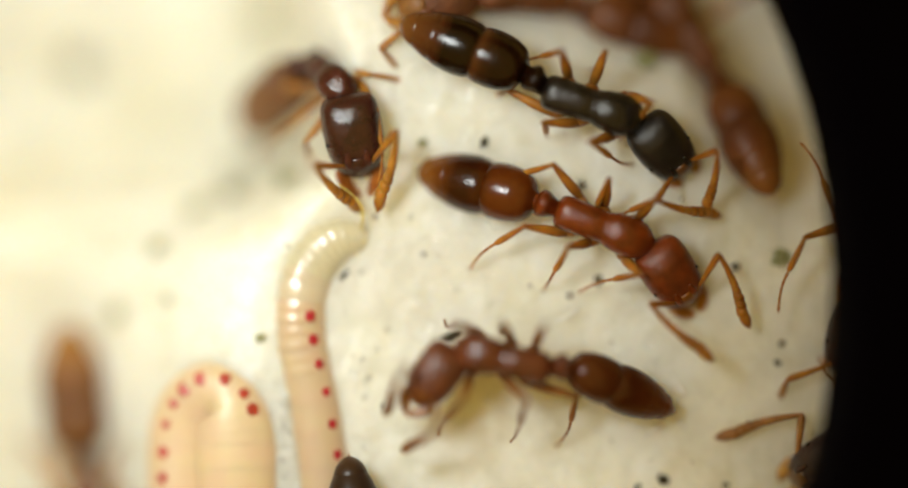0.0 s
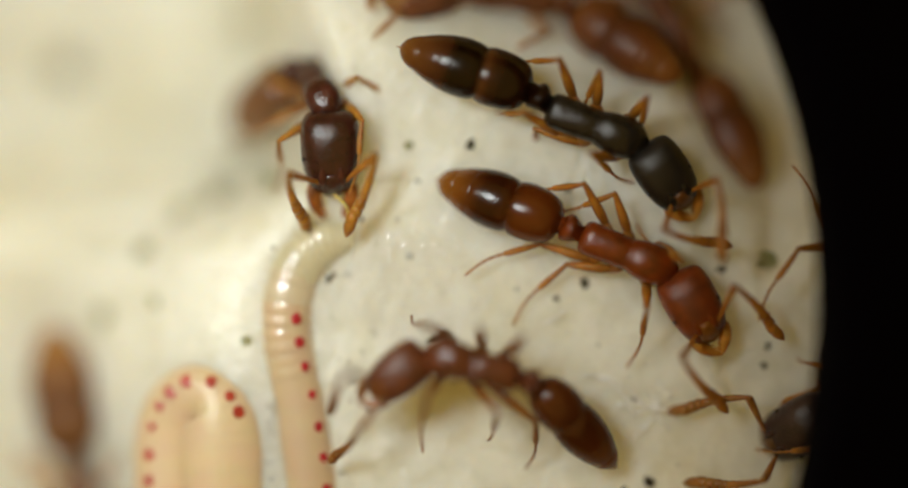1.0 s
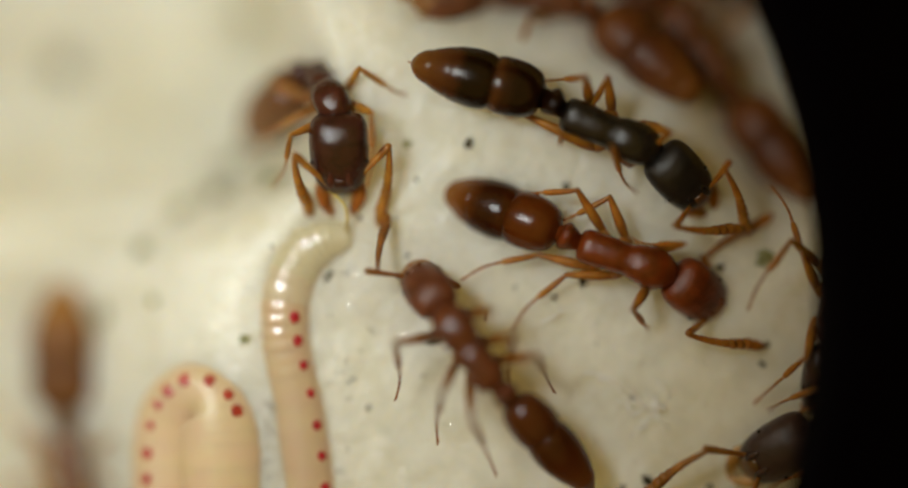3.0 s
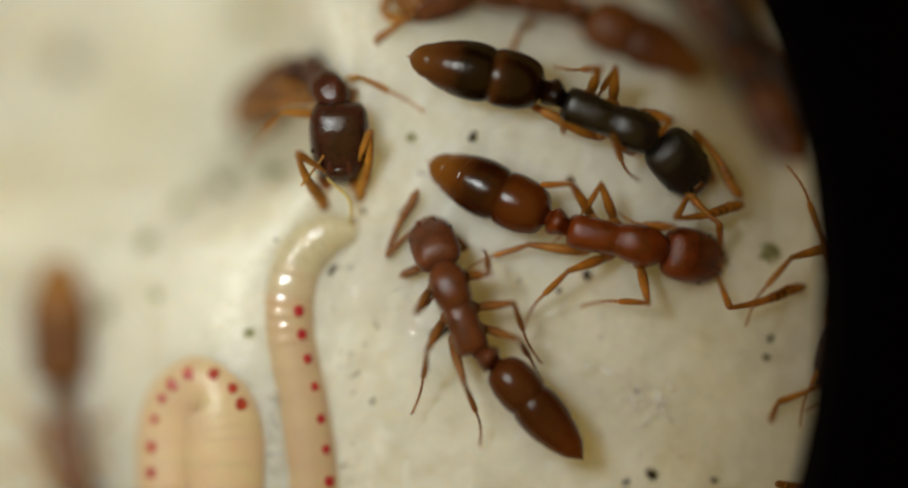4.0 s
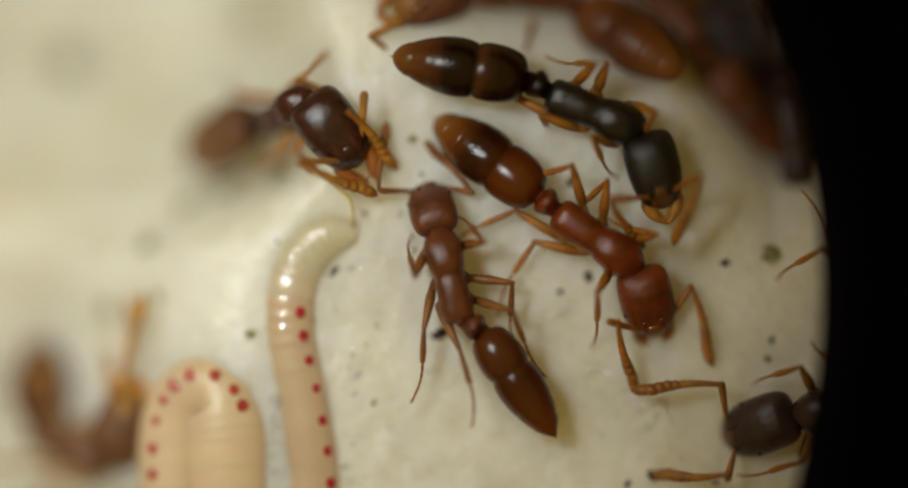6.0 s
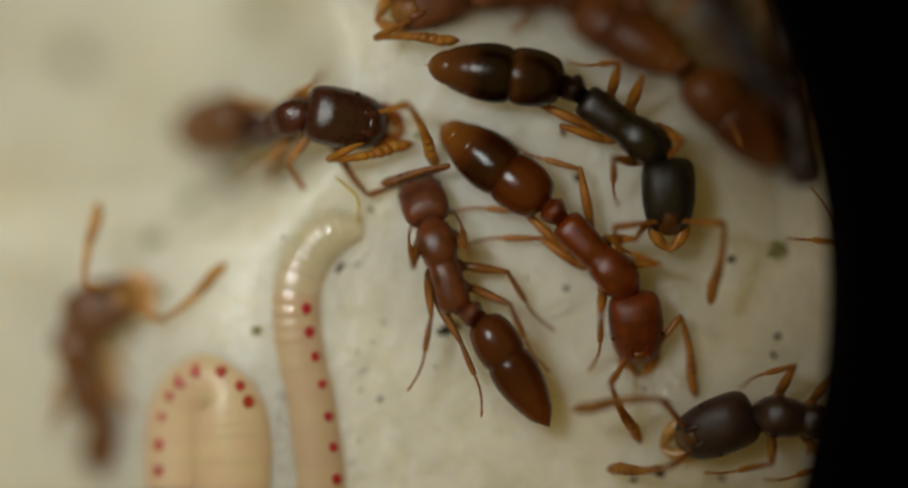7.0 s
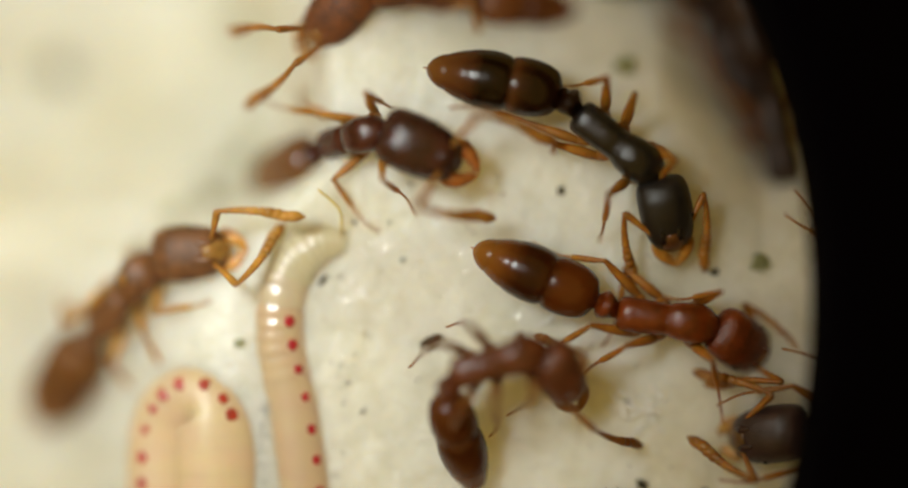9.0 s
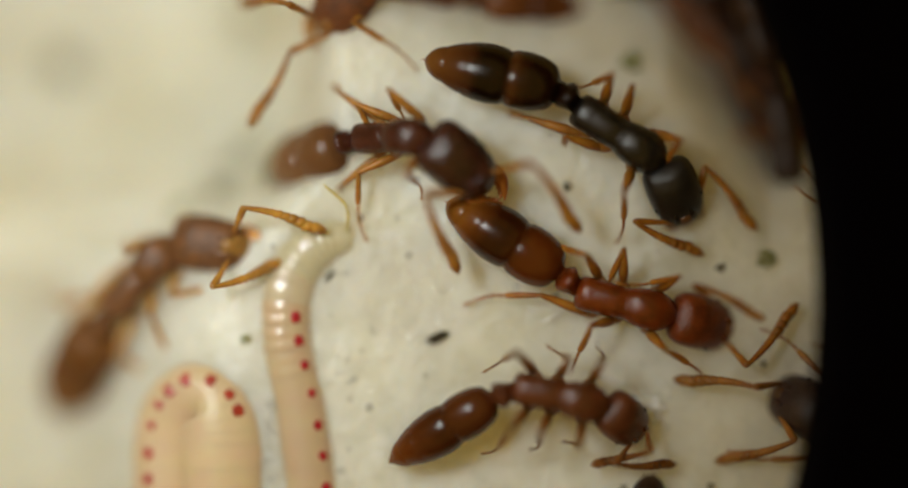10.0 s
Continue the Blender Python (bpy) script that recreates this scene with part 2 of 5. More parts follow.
def floor_height(x, y):
    """Height in mm of the plaster at x, y in mm."""
    low = float(np.interp(y, EDGE_Y, DROP)) * ease((float(np.interp(y, EDGE_Y, EDGE_X)) - x) / float(np.interp(y, EDGE_Y, WIDE)))
    far = 1.6 * ease((y - float(np.interp(x, (-1.0, 0.1, 2.4, 3.6), (2.75, 2.3, 1.55, 0.1))) + 0.7) / 3.0)
    return -math.hypot(low, far)


def relief(x, y):
    """The plaster's own unevenness in mm."""
    return 0.035 * noise.noise((x * 0.9, y * 0.9, 3)) + 0.016 * noise.noise((x * 3.5, y * 3.5, 7)) + 0.009 * noise.noise((x * 11, y * 11, 1)) - 0.03


def lines(fine, step, far):
    inner = np.arange(-fine, fine + step / 2, step)
    outer = fine + np.cumsum(step * 1.35 ** np.arange(1, 40))
    outer = outer[outer < far]
    return np.concatenate([-outer[::-1], inner, outer])


def build_floor():
    xs, ys = lines(6.2, 0.03, 22), lines(3.6, 0.03, 22)
    verts = []
    for y in ys:
        for x in xs:
            z = floor_height(max(-7, min(7, x)), max(-5, min(5, y)))
            verts.append((x * MM, y * MM, (z + relief(x, y)) * MM))
    w = len(xs)
    faces = [(j * w + i, j * w + i + 1, (j + 1) * w + i + 1, (j + 1) * w + i) for j in range(len(ys) - 1) for i in range(w - 1)]
    me = bpy.data.meshes.new("ground")
    me.from_pydata(verts, [], faces)
    me.polygons.foreach_set("use_smooth", [True] * len(me.polygons))
    me.materials.append(PLASTER)
    tagged(new("ground", me), "damp off-white plaster nest floor with fine grain", "ground", kind="structure")


build_floor()


# ---- the black ring that bounds the view ----
def build_ring():
    cx, cy, r = RING
    bm = bmesh.new()
    n = 260
    prof = [(r, 1.3), (r + 0.05, 2.4), (r + 0.2, 3.5), (r + 2.6, 3.5), (r + 2.6, 1.3)]
    vs = []
    for i in range(n):
        a = 2 * math.pi * i / n
        vs.append([bm.verts.new(((cx + q * math.cos(a)) * MM, (cy + q * math.sin(a)) * MM, z * MM)) for q, z in prof])
    for i in range(n):
        for k in range(len(prof)):
            m = (k + 1) % len(prof)
            bm.faces.new((vs[i][k], vs[i][m], vs[(i + 1) % n][m], vs[(i + 1) % n][k]))
    ob = part("field_ring", bm, BLACK)
    tagged(ob, "matte black round field ring around the view", "ring", kind="structure")


RING = (-4.0, -0.65, 8.05)
build_ring()


# ---- millipede ----
def build_millipede():
    root = new("millipede")
    tagged(root, "pale cream millipede with crimson side spots, bent and coiled on plaster", "millipede")
    # middle line from the head, in drawing units from the picture's middle: x, y, half thickness, side turn of the spots
    line = spline([(-182, 5, 18), (-198, 6, 28), (-228, 0, 38), (-260, -22, 43), (-283, -60, 44), (-295, -108, 44), (-295, -163, 44),
                   (-286, -218, 44), (-273, -278, 44), (-263, -348, 45), (-254, -430, 45), (-262, -520, 46), (-300, -590, 45), (-370, -610, 44),
                   (-446, -600, 44), (-494, -550, 48), (-502, -470, 56), (-502, -400, 60), (-500, -350, 61), (-493, -310, 60), (-476, -281, 58), (-450, -267, 57),
                   (-425, -277, 58), (-412, -304, 65), (-406, -345, 71), (-404, -400, 72), (-402, -470, 62), (-400, -520, 28)], 24)
    s = np.concatenate([[0], np.cumsum(np.hypot(*np.diff(line[:, :2], axis=0).T))])

    def at(d):
        d = min(max(d, 0), s[-1])
        x, y, r = (np.interp(d, s, line[:, k]) for k in range(3))
        e = 3.0
        dx = np.interp(min(d + e, s[-1]), s, line[:, 0]) - np.interp(max(d - e, 0), s, line[:, 0])
        dy = np.interp(min(d + e, s[-1]), s, line[:, 1]) - np.interp(max(d - e, 0), s, line[:, 1])
        h = math.hypot(dx, dy)
        r *= 1.02
        z = floor_height(x / 150, y / 150) * 150 - 0.27 * r
        return Vector((x, y, z)), Vector((dx / h, dy / h, 0)), r

    # rings: short ones behind the head, then one to each gland spot of the straight stretch, then the coil
    glands = [float(s[np.argmin(abs(line[:300, 1] - y) + 500 * (line[:300, 0] > -240))]) for y in (-130, -171, -215, -259, -313, -366, -418, -470, -520)]
    starts, k = [0.0], 0
    first = glands[0] - 0.62 * 42
    while first - starts[-1] > 24:
        starts.append(starts[-1] + 14 + 0.5 * k)
        k += 1
    starts[-1] = first
    for g, h in zip(glands, glands[1:]):
        starts.append(starts[-1] + h - g)
    while starts[-1] < s[-1] - 60:
        starts.append(starts[-1] + (21 if np.interp(starts[-1], s, line[:, 1]) > -345 and starts[-1] > 900 else 44))
    starts.append(float(s[-1]))
    for i, d in enumerate(starts[:-1]):
        step = starts[i + 1] - d
        bm = bmesh.new()
        rings = []
        dip = float(np.interp(d, (0, 60, 190, 300, 600, 1100), (0.025, 0.045, 0.045, 0.006, 0.002, 0.0005)))
        folds = 2 if d >= first else 1
        for q in range(6 * folds + 1):
            f = q / (6 * folds)
            k = 1 - dip * abs(math.cos(math.pi * f * folds)) ** 3
            c, t, r = at(d + f * step)
            side = Vector((t.y, -t.x, 0))
            rings.append([(c + (side * math.cos(2 * math.pi * q / 28) + Vector((0, 0, 0.55)) * math.sin(2 * math.pi * q / 28)) * r * k) * U for q in range(28)])
        skin(bm, rings, i == 0 or i == len(starts) - 2)
        seg = part("head" if i == 0 else "body_ring", bm, IVORY if d < 120 else PALE if d < first else CREAM if d < 1000 else STRAW, root)
        if first <= d < s[-1] - 222:
            c, t, r = at(d + 0.62 * step)
            side = Vector((t.y, -t.x, 0))
            a = radians(float(np.interp(d, (180, 240, 400, 700, 1150, 2000), (-23, -30, -37, -38, -33, -33))))   # the body twists along its bend
            place = c + (side * math.sin(a) + Vector((0, 0, 0.55 * math.cos(a)))) * r
            out = (side * 0.55 * math.sin(a) + Vector((0, 0, math.cos(a)))).normalized()
            bm = bmesh.new()
            bmesh.ops.create_icosphere(bm, subdivisions=2, radius=1)
            rx = (9.5 if d < 1150 else 13.0) * (0.8 + 0.4 * random.random())
            rot = Matrix((t, out.cross(t), out)).transposed()
            for v in bm.verts:
                v.co = (place + rot @ Vector((v.co.x * rx, v.co.y * rx * 0.9, v.co.z * 1.1))) * U
            part("gland_spot", bm, RED if d < 1150 else RUSTY, seg, "crimson gland spot" if d < 1150 else "rust-red gland spot")
    part("antenna", tube([(-192, 14, 2, 2.0), (-188, 38, 22, 2.6), (-192, 62, 30, 2.6), (-209, 80, 34, 2.6), (-226, 94, 36, 2.0), (-230, 99, 36, 0.8)], 7), FEELER, root, "pale yellow feeler")
    for k in range(8):
        c, t, r = at(30 + k * 24)
        side = Vector((t.y, -t.x, 0))
        for sg in (-1, 1):
            a, b, e = c + side * sg * r * 0.7 + Vector((0, 0, -0.5 * r)), c + side * sg * r * 1.02 + Vector((0, 0, -0.45 * r)), c + side * sg * r * 1.12 + Vector((0, 0, -0.7 * r))
            part("leg", tube([(*a, 4), (*b, 3.5), (*e, 1.5)], 6, 2), IVORY, root)


build_millipede()


# ---- ants ----
class Ant:
    pass


def bent(points, name, material, parent, n=8, label=""):
    return part(name, tube(points, n), material, parent, label)


def build_ant(name, coat, label, size=1.0, head_size=1.0, open_jaws=0.0, banded=False, pointed=False, slim=1.0):
    """An ant along +x about its middle body. All limbs are parts that turn at their joints."""
    a = Ant()
    root = a.root = new(name)
    tagged(root, label, "ant", "ants of the nest")
    k = a.k = size
    h = a.h = head_size * size

    def sc(rows, f):
        return [tuple(v * f for v in r) for r in rows]

    def tail_rows(rows):
        return [(x * k, w * slim * k, v * slim * k, z * k) for x, w, v, z in rows]
    a.mesosoma = part("mesosoma", loft(sc([(-90, 15, 14, -4), (-87, 24, 22, -3), (-78, 29, 30, -1), (-52, 29.5, 32.5, -1), (-24, 28.5, 32.5, 0), (-12, 28, 32, -0.5), (-5, 27.4, 30.6, -1), (0, 28, 31, -1), (7, 30.4, 33.4, 0.5),
                                           (22, 33.5, 36, 2), (46, 35, 36, 1), (66, 31, 31, -2), (79, 21, 22, -6), (87, 12, 13, -8)], k), 24, 3, 0.11), coat["body"], root)
    for x, y in ((46, 25), (-12, 22), (-52, 21)):
        for sg in (1, -1):
            part("coxa", tube(sc([(x + 6, sg * y * 0.5, -18, 10), (x, sg * y, -26, 15), (x - 3, sg * (y + 9), -32, 11), (x - 4, sg * (y + 13), -36, 5)], k), 10), coat["limb"], root)
    a.petiole = part("petiole", loft(sc([(9, 11, 11, -9), (-4, 13, 13, -8), (-14, 16, 21, -2), (-23, 21, 33, 5), (-33, 25, 33, 5), (-40, 23, 24, 1), (-46, 15, 15, -5), (-54, 12, 12, -6)], k), 18, 4, 0.08), coat["dark"] if banded else coat["body"], root)
    a.gaster = part("gaster", loft(tail_rows([(3, 8, 9, -4), (-3, 22, 22, -3), (-12, 38, 36, -2), (-34, 48, 45, 0), (-60, 51.5, 48, 0), (-79, 50.1, 46.8, 0), (-87, 46.8, 44.4, 0), (-92, 41, 39.5, 0)]), 28, 4),
                    coat.get("gaster", coat["dark"]), root)
    if banded:
        part("gaster_band", loft(tail_rows([(-66, 51, 47.6, 0), (-72, 51.3, 48, 0), (-80, 50.1, 47.1, 0), (-88, 47, 44.6, 0), (-93, 41, 39.5, 0)]), 28, 3), coat["gaster"], a.gaster, "red-brown hind band")
    part("gaster_ring", loft(tail_rows([(-81, 40, 39, 0), (-88.5, 45.4, 43.4, 0), (-98.5, 50.2, 48.1, 0), (-120, 52.5, 49.5, 0), (-144, 50, 47, 0), (-160, 46, 43.4, 0), (-164, 41, 39, 0)]), 28, 4), coat.get("gaster", coat["dark"]), a.gaster, "darker glossy gaster ring")
    part("gaster_ring", loft(tail_rows([(-156, 41, 39, 0), (-164, 44.6, 42, 0), (-180, 39.5, 37, -1), (-195, 32.5, 30, -2), (-200, 28, 26, -2)]), 24, 4), coat.get("gaster", coat["dark"]), a.gaster)
    tail = [(-192, 29, 27, -2), (-199, 31, 28.5, -2), (-211, 24, 22, -3), (-222, 13, 12, -4), (-232, 3, 3, -5)] if pointed else [(-192, 29, 27, -2), (-199, 31, 28.5, -2), (-211, 26, 24, -3), (-221, 18, 16, -4), (-227, 9, 8, -5), (-229, 3, 3, -5)]
    part("tail_tip", loft(tail_rows(tail), 20, 4), coat.get("gaster", coat["tip"]), a.gaster, "paler tail tip")
    part("sting", tube(sc([(-222, 0, -5, 3), (-231, 0, -6, 1.4), (-236, 0, -7, 0.4)], k), 6), coat["limb"], a.gaster)
    skull = loft(sc([(-4, 12, 10, 0), (-1, 26, 17, 0), (5, 38, 24.5, 0), (15, 44.5, 31.5, 1), (28, 47, 36, 2), (42, 48, 38, 3), (70, 47.5, 37, 2), (96, 43.5, 33, 0), (113, 38, 27, -3), (124, 31, 20, -6), (130, 24, 13, -8), (133, 11, 7, -9)], h), 28, 4, 0.05)
    for v in skull.verts:
        # the back of the head is drawn in between its corners
        v.co.x += 3 * h * U * max(0.0, 1 - (v.co.y / (34 * h * U)) ** 2) * min(1.0, max(0.0, 1 - v.co.x / (18 * h * U)))
    a.head = part("head", skull, coat["head"], root)
    part("clypeus", loft(sc([(100, 12, 6, 28), (112, 17, 10, 21), (124, 19, 11, 10), (133, 15, 8, 0), (138, 6, 4, -5)], h), 14, 3), coat.get("clypeus", coat["tip"]), a.head, "front shield")
    for sg in (1, -1):
        part("frontal_lobe", loft(sc([(88, 3, 3, 33), (98, 6, 5, 30), (110, 7.5, 6, 25), (118, 4, 4, 19)], h), 10, 3), coat["body"], a.head).location = (0, sg * 15 * h * U, 0)
    a.jaw = {}
    for sg in (1, -1):
        # a toothed triangular blade, broad at its base and hooked at its point
        jaw = bmesh.new()
        tube(sc([(-6, sg * -3, 0, 8), (4, sg * -1, 0, 12), (16, sg * -3, 0, 12), (28, sg * -8, 0, 10), (38, sg * -15, 0, 6.5), (46, sg * -23, 0, 2.8), (49, sg * -27, 0, 0.8)], h), 10, 4, jaw)
        for q in range(4):
            x, y = 17 + q * 7, -10 - 3.9 * q
            tube(sc([(x, sg * y, -1, 3.2), (x + 2.5, sg * (y - 5), -1, 2.2), (x + 4, sg * (y - 8.5), -1, 0.5)], h), 5, 1, jaw)
        for v in jaw.verts:
            v.co.z *= 0.62
        a.jaw[sg] = part("mandible", jaw, coat["jaw"], a.head, "paler toothed mandible")
        a.jaw[sg].matrix_basis = pose(120 * h * U, sg * 28 * h * U, -10 * h * U, 0, 0, sg * (30 * open_jaws - 4))
        part("eye", ball(74 * h, sg * 43.6 * h, 19 * h, 3.4 * h), EYE_BLACK, a.head)
    a.scape, a.funiculus, a.leg, a.tibia, a.tarsus = {}, {}, {}, {}, {}
    a.scape_len = 86 * h
    for sg in (1, -1):
        a.scape[sg] = bent(sc([(0, 0, 0, 4), (6, 0, 0, 4.6), (12, 0, 0, 3.8), (45, 0, 0, 5.4), (75, 0, 0, 6.8), (84, 0, 0, 6.0), (88, 0, 0, 3)], h), "scape", coat["limb"], a.head)
        fun, x = [(-2, 0, 0, 2.5)], 0.0
        for q in range(10):
            step, r = 11.5 + 0.5 * q, 4.2 + 0.55 * q + (1.0 if q > 6 else 0)
            bow = -0.006 * (x - 20) * (x - 20) * (1 if x > 20 else 0) * 0.25
            fun += [(x, bow, 0, r * (0.92 if q < 6 else 0.8)), (x + step * 0.35, bow, 0, r * 0.99), (x + step * 0.8, bow, 0, r)]
            x += step
        fun += [(x, fun[-1][1], 0, 9.0), (x + 8, fun[-1][1] - 1, 0, 10.0), (x + 20, fun[-1][1] - 2, 0, 7.4), (x + 31, fun[-1][1] - 3, 0, 1.6)]
        f = 148.0 / (x + 31)
        fun = [(u * f, v * sg, w, r) for u, v, w, r in fun]
        a.funiculus[sg] = part("funiculus", tube(sc(fun, h), 9, 2), coat["limb"], a.head, "beaded club-ended feeler")
    for i in range(3):
        fl = (84, 82, 94)[i]
        for sg in (1, -1):
            leg = bent(sc([(-8, 0, 0, 5), (4, 0, 0, 7), (fl * 0.35, 0, 2, 9.0), (fl * 0.7, 0, 1, 7.0), (fl, 0, 0, 4.4), (fl + 3, 0, -1, 2.4)], k), "leg", coat["limb"], root, 10)
            tib = bent(sc([(-2, 0, 0, 4), (3, 0, 0, 3.8), (20, 0, 1, 5.0), (46, 0, 1, 5.8), (62, 0, 0, 4.8), (66, 0, 0, 2.4)], k), "tibia", coat["limb"], leg, 9)
            tarsus = [(60, 0, 0, 3.4)]
            x, y = 66, 0.0
            for q in range(5):
                tarsus += [(x, y, 0, 2.0), (x + 9, y - 0.9 * q * sg, 0, 3.0 - 0.22 * q)]
                x, y = x + 13.5, y - 1.6 * q * sg
            tarsus += [(x + 2, y, 0, 2.4), (x + 8, y - 4 * sg, -2, 0.6)]
            tar = bent(sc(tarsus, k), "tarsus", coat["limb"], leg, 7)
            a.leg[i, sg], a.tibia[i, sg], a.tarsus[i, sg] = leg, tib, tar
    a.femur_len = [84 * k, 82 * k, 94 * k]
    return a


def aim(x, y, z, yaw, pitch, roll=0):
    """A pose whose +x points to yaw and up by pitch."""
    return Matrix.Translation((x, y, z)) @ pose(0, 0, 0, 0, 0, yaw) @ pose(0, 0, 0, 0, -pitch, 0) @ pose(0, 0, 0, roll, 0, 0)


def whole(rows):
    rows = list(rows)
    if rows[0][0] > 0:
        rows.insert(0, (0.0, *rows[0][1:]))
    if rows[-1][0] < 10:
        rows.append((10.0, *rows[-1][1:]))
    return rows


def go(a, rows):
    """Body: seconds, x, y, z in mm, heading, pitch."""
    walk(a.root, [(t, aim(x * MM, y * MM, max(z, floor_height(x, y) + 0.27) * MM, yaw, pitch)) for t, x, y, z, yaw, pitch in whole(rows)])


def nod(a, rows):
    """Head: seconds, turn, pitch, roll, against the middle body."""
    walk(a.head, [(t, aim(84 * a.k * U, 0, -6 * a.k * U, yaw, pitch, roll)) for t, yaw, pitch, roll in whole(rows)])


def swing(a, rows):
    """Petiole and gaster: seconds, turn of the petiole, then turn and pitch (positive: tail down) of the gaster, against the middle body."""
    joint = []
    for t, waist, yaw, pitch in whole(rows):
        p = aim(-82 * a.k * U, 0, 0, waist, pitch * 0.45)
        joint.append((t, p, Matrix.Translation(p @ Vector((-48 * a.k * U, 0, -3 * a.k * U))) @ pose(0, 0, 0, 0, 0, yaw) @ pose(0, 0, 0, 0, -pitch, 0)))
    walk(a.petiole, [(t, p) for t, p, q in joint])
    walk(a.gaster, [(t, q) for t, p, q in joint])


def feel(a, side, rows):
    """An antenna: seconds, turn and pitch of the scape, then of the funiculus, against the head."""
    base = Vector((112 * a.h * U, side * 20 * a.h * U, 16 * a.h * U))
    first, second = [], []
    for t, y1, p1, y2, p2 in whole(rows):
        m = aim(*base, y1, p1)
        first.append((t, m))
        second.append((t, aim(*(m @ Vector((a.scape_len * U, 0, 0))), y2, p2)))
    walk(a.scape[side], first)
    walk(a.funiculus[side], second)


def bite(a, rows):
    """Jaws: seconds and degrees by which each stands open."""
    for sg in (1, -1):
        walk(a.jaw[sg], [(t, pose(120 * a.h * U, sg * 28 * a.h * U, -10 * a.h * U, 0, 0, sg * (w - 4))) for t, w in whole(rows)])


HIP = ((46, 36), (-14, 33), (-54, 32))


def step(a, i, side, rows):
    """A leg: seconds, turn and pitch of the femur against the body, then of tibia and tarsus against the femur."""
    x, y = HIP[i]
    first, second = [], []
    for t, y1, p1, y2, p2 in whole(rows):
        first.append((t, aim(x * a.k * U, side * y * a.k * U, -32 * a.k * U, y1, p1)))
        second.append((t, aim(a.femur_len[i] * U, 0, 0, y2, p2)))
    walk(a.leg[i, side], first)
    walk(a.tibia[i, side], second)
    walk(a.tarsus[i, side], second)


dark_ant = build_ant("ant", DARK, "glossy blackish ant with amber legs on white plaster", 1.03, 0.94, banded=True, slim=0.95)
amber_ant = build_ant("ant", AMBER, "glossy amber-brown ant with dark gaster ring", 1.0, 0.98, slim=0.96)
brown_ant = build_ant("ant", BROWN, "plain brown ant walking beside the millipede", 0.95, 0.90, pointed=True, slim=0.84)
climbing_ant = build_ant("ant", UMBER, "dark umber ant climbing over a ledge, open toothed jaws", 0.9, 1.2, open_jaws=0.5, slim=1.15)
tan_ant = build_ant("ant", TAN, "tan ant on the lower floor beside the coil", 1.0, 1.016, slim=1.1)
dusky_ant = build_ant("ant", DUSK, "dusky purplish-brown ant with pale jaws under the ring", 1.0, 1.05)
rusty_ant = build_ant("ant", RUST, "rust-red ant along the far floor edge", 1.0, 1.0)
red_rim_ant = build_ant("ant", RUST, "rust-red ant crowding near the black ring", 1.0, 1.0)
black_rim_ant = build_ant("ant", SOOT, "blackish ant crowding near the black ring", 1.0, 1.0)
edge_ant = build_ant("ant", UMBER, "dark brown ant half under the black ring", 1.0, 1.0)
upper_rim_ant = build_ant("ant", SOOT, "sooty brown ant crawling along the black ring", 1.0, 1.0)
side_rim_ant = build_ant("ant", SOOT, "sooty brown ant squeezed under the black ring", 1.0, 1.0)
low_ant = build_ant("ant", DUSK, "dark ant leaving beside the millipede", 0.95, 1.0)


# ---- specks, mould, grains and threads on the floor ----
def spot(px, py):
    """A place on the floor in mm from drawing units counted from the picture's upper left."""
    x, y = (px - 784) / 150, (421.5 - py) / 150
    return x, y, floor_height(x, y) + relief(x, y) + 0.03


def lump(size, stretch=1.0, turn=0.0, flat=0.55, seed=0, n=1):
    """A crumb with a broken outline, in drawing units."""
    rnd = random.Random(seed)
    bm = bmesh.new()
    bmesh.ops.create_icosphere(bm, subdivisions=n, radius=1)
    c, s = math.cos(turn), math.sin(turn)
    for v in bm.verts:
        k = size * rnd.uniform(0.65, 1.25)
        x, y, z = v.co.x * k * stretch, v.co.y * k, v.co.z * k * flat
        v.co = (x * c - y * s) * U, (x * s + y * c) * U, z * U
    return bm


def put(ob, px, py, up=0.0):
    x, y, z = spot(px, py)
    ob.matrix_basis = Matrix.Translation((x * MM, y * MM, (z - 0.02 + up) * MM))
    return ob


SPECKS = [(700, 445, 5), (805, 252, 10), (715, 314, 3.4), (678, 381, 3.2), (617, 380, 4.5), (560, 394, 4), (465, 430, 4), (605, 659, 4),
          (632, 708, 4.2), (638, 574, 3), (953, 517, 5.5), (1003, 490, 9), (1114, 834, 12), (1320, 600, 6), (1312, 633, 5.5), (885, 500, 3.2),
          (1090, 690, 5), (1239, 467, 7), (974, 326, 9), (1222, 845, 6), (1070, 848, 6), (1026, 597, 3)]
for i, (px, py, r) in enumerate(SPECKS):
    tagged(put(part("soil_speck", lump(r * 0.85, 1.0 + (i % 3) * 0.25, i * 1.3, 0.6, i, 2), SPECK), px, py), "black soil crumb lying on white plaster", "soil crumb", "soil crumbs")
tagged(put(part("soil_speck", lump(4.5, 2.9, 0.9, 0.6, 77, 2), SPECK), 563, 481), "long thin black soil crumb on white plaster", "soil crumb", "soil crumbs")
tagged(put(part("debris_flake", lump(9.5, 2.1, 0.35, 0.7, 78, 2), SPECK), 749, 588, 0.03), "dark brown debris flake on white plaster", "debris")


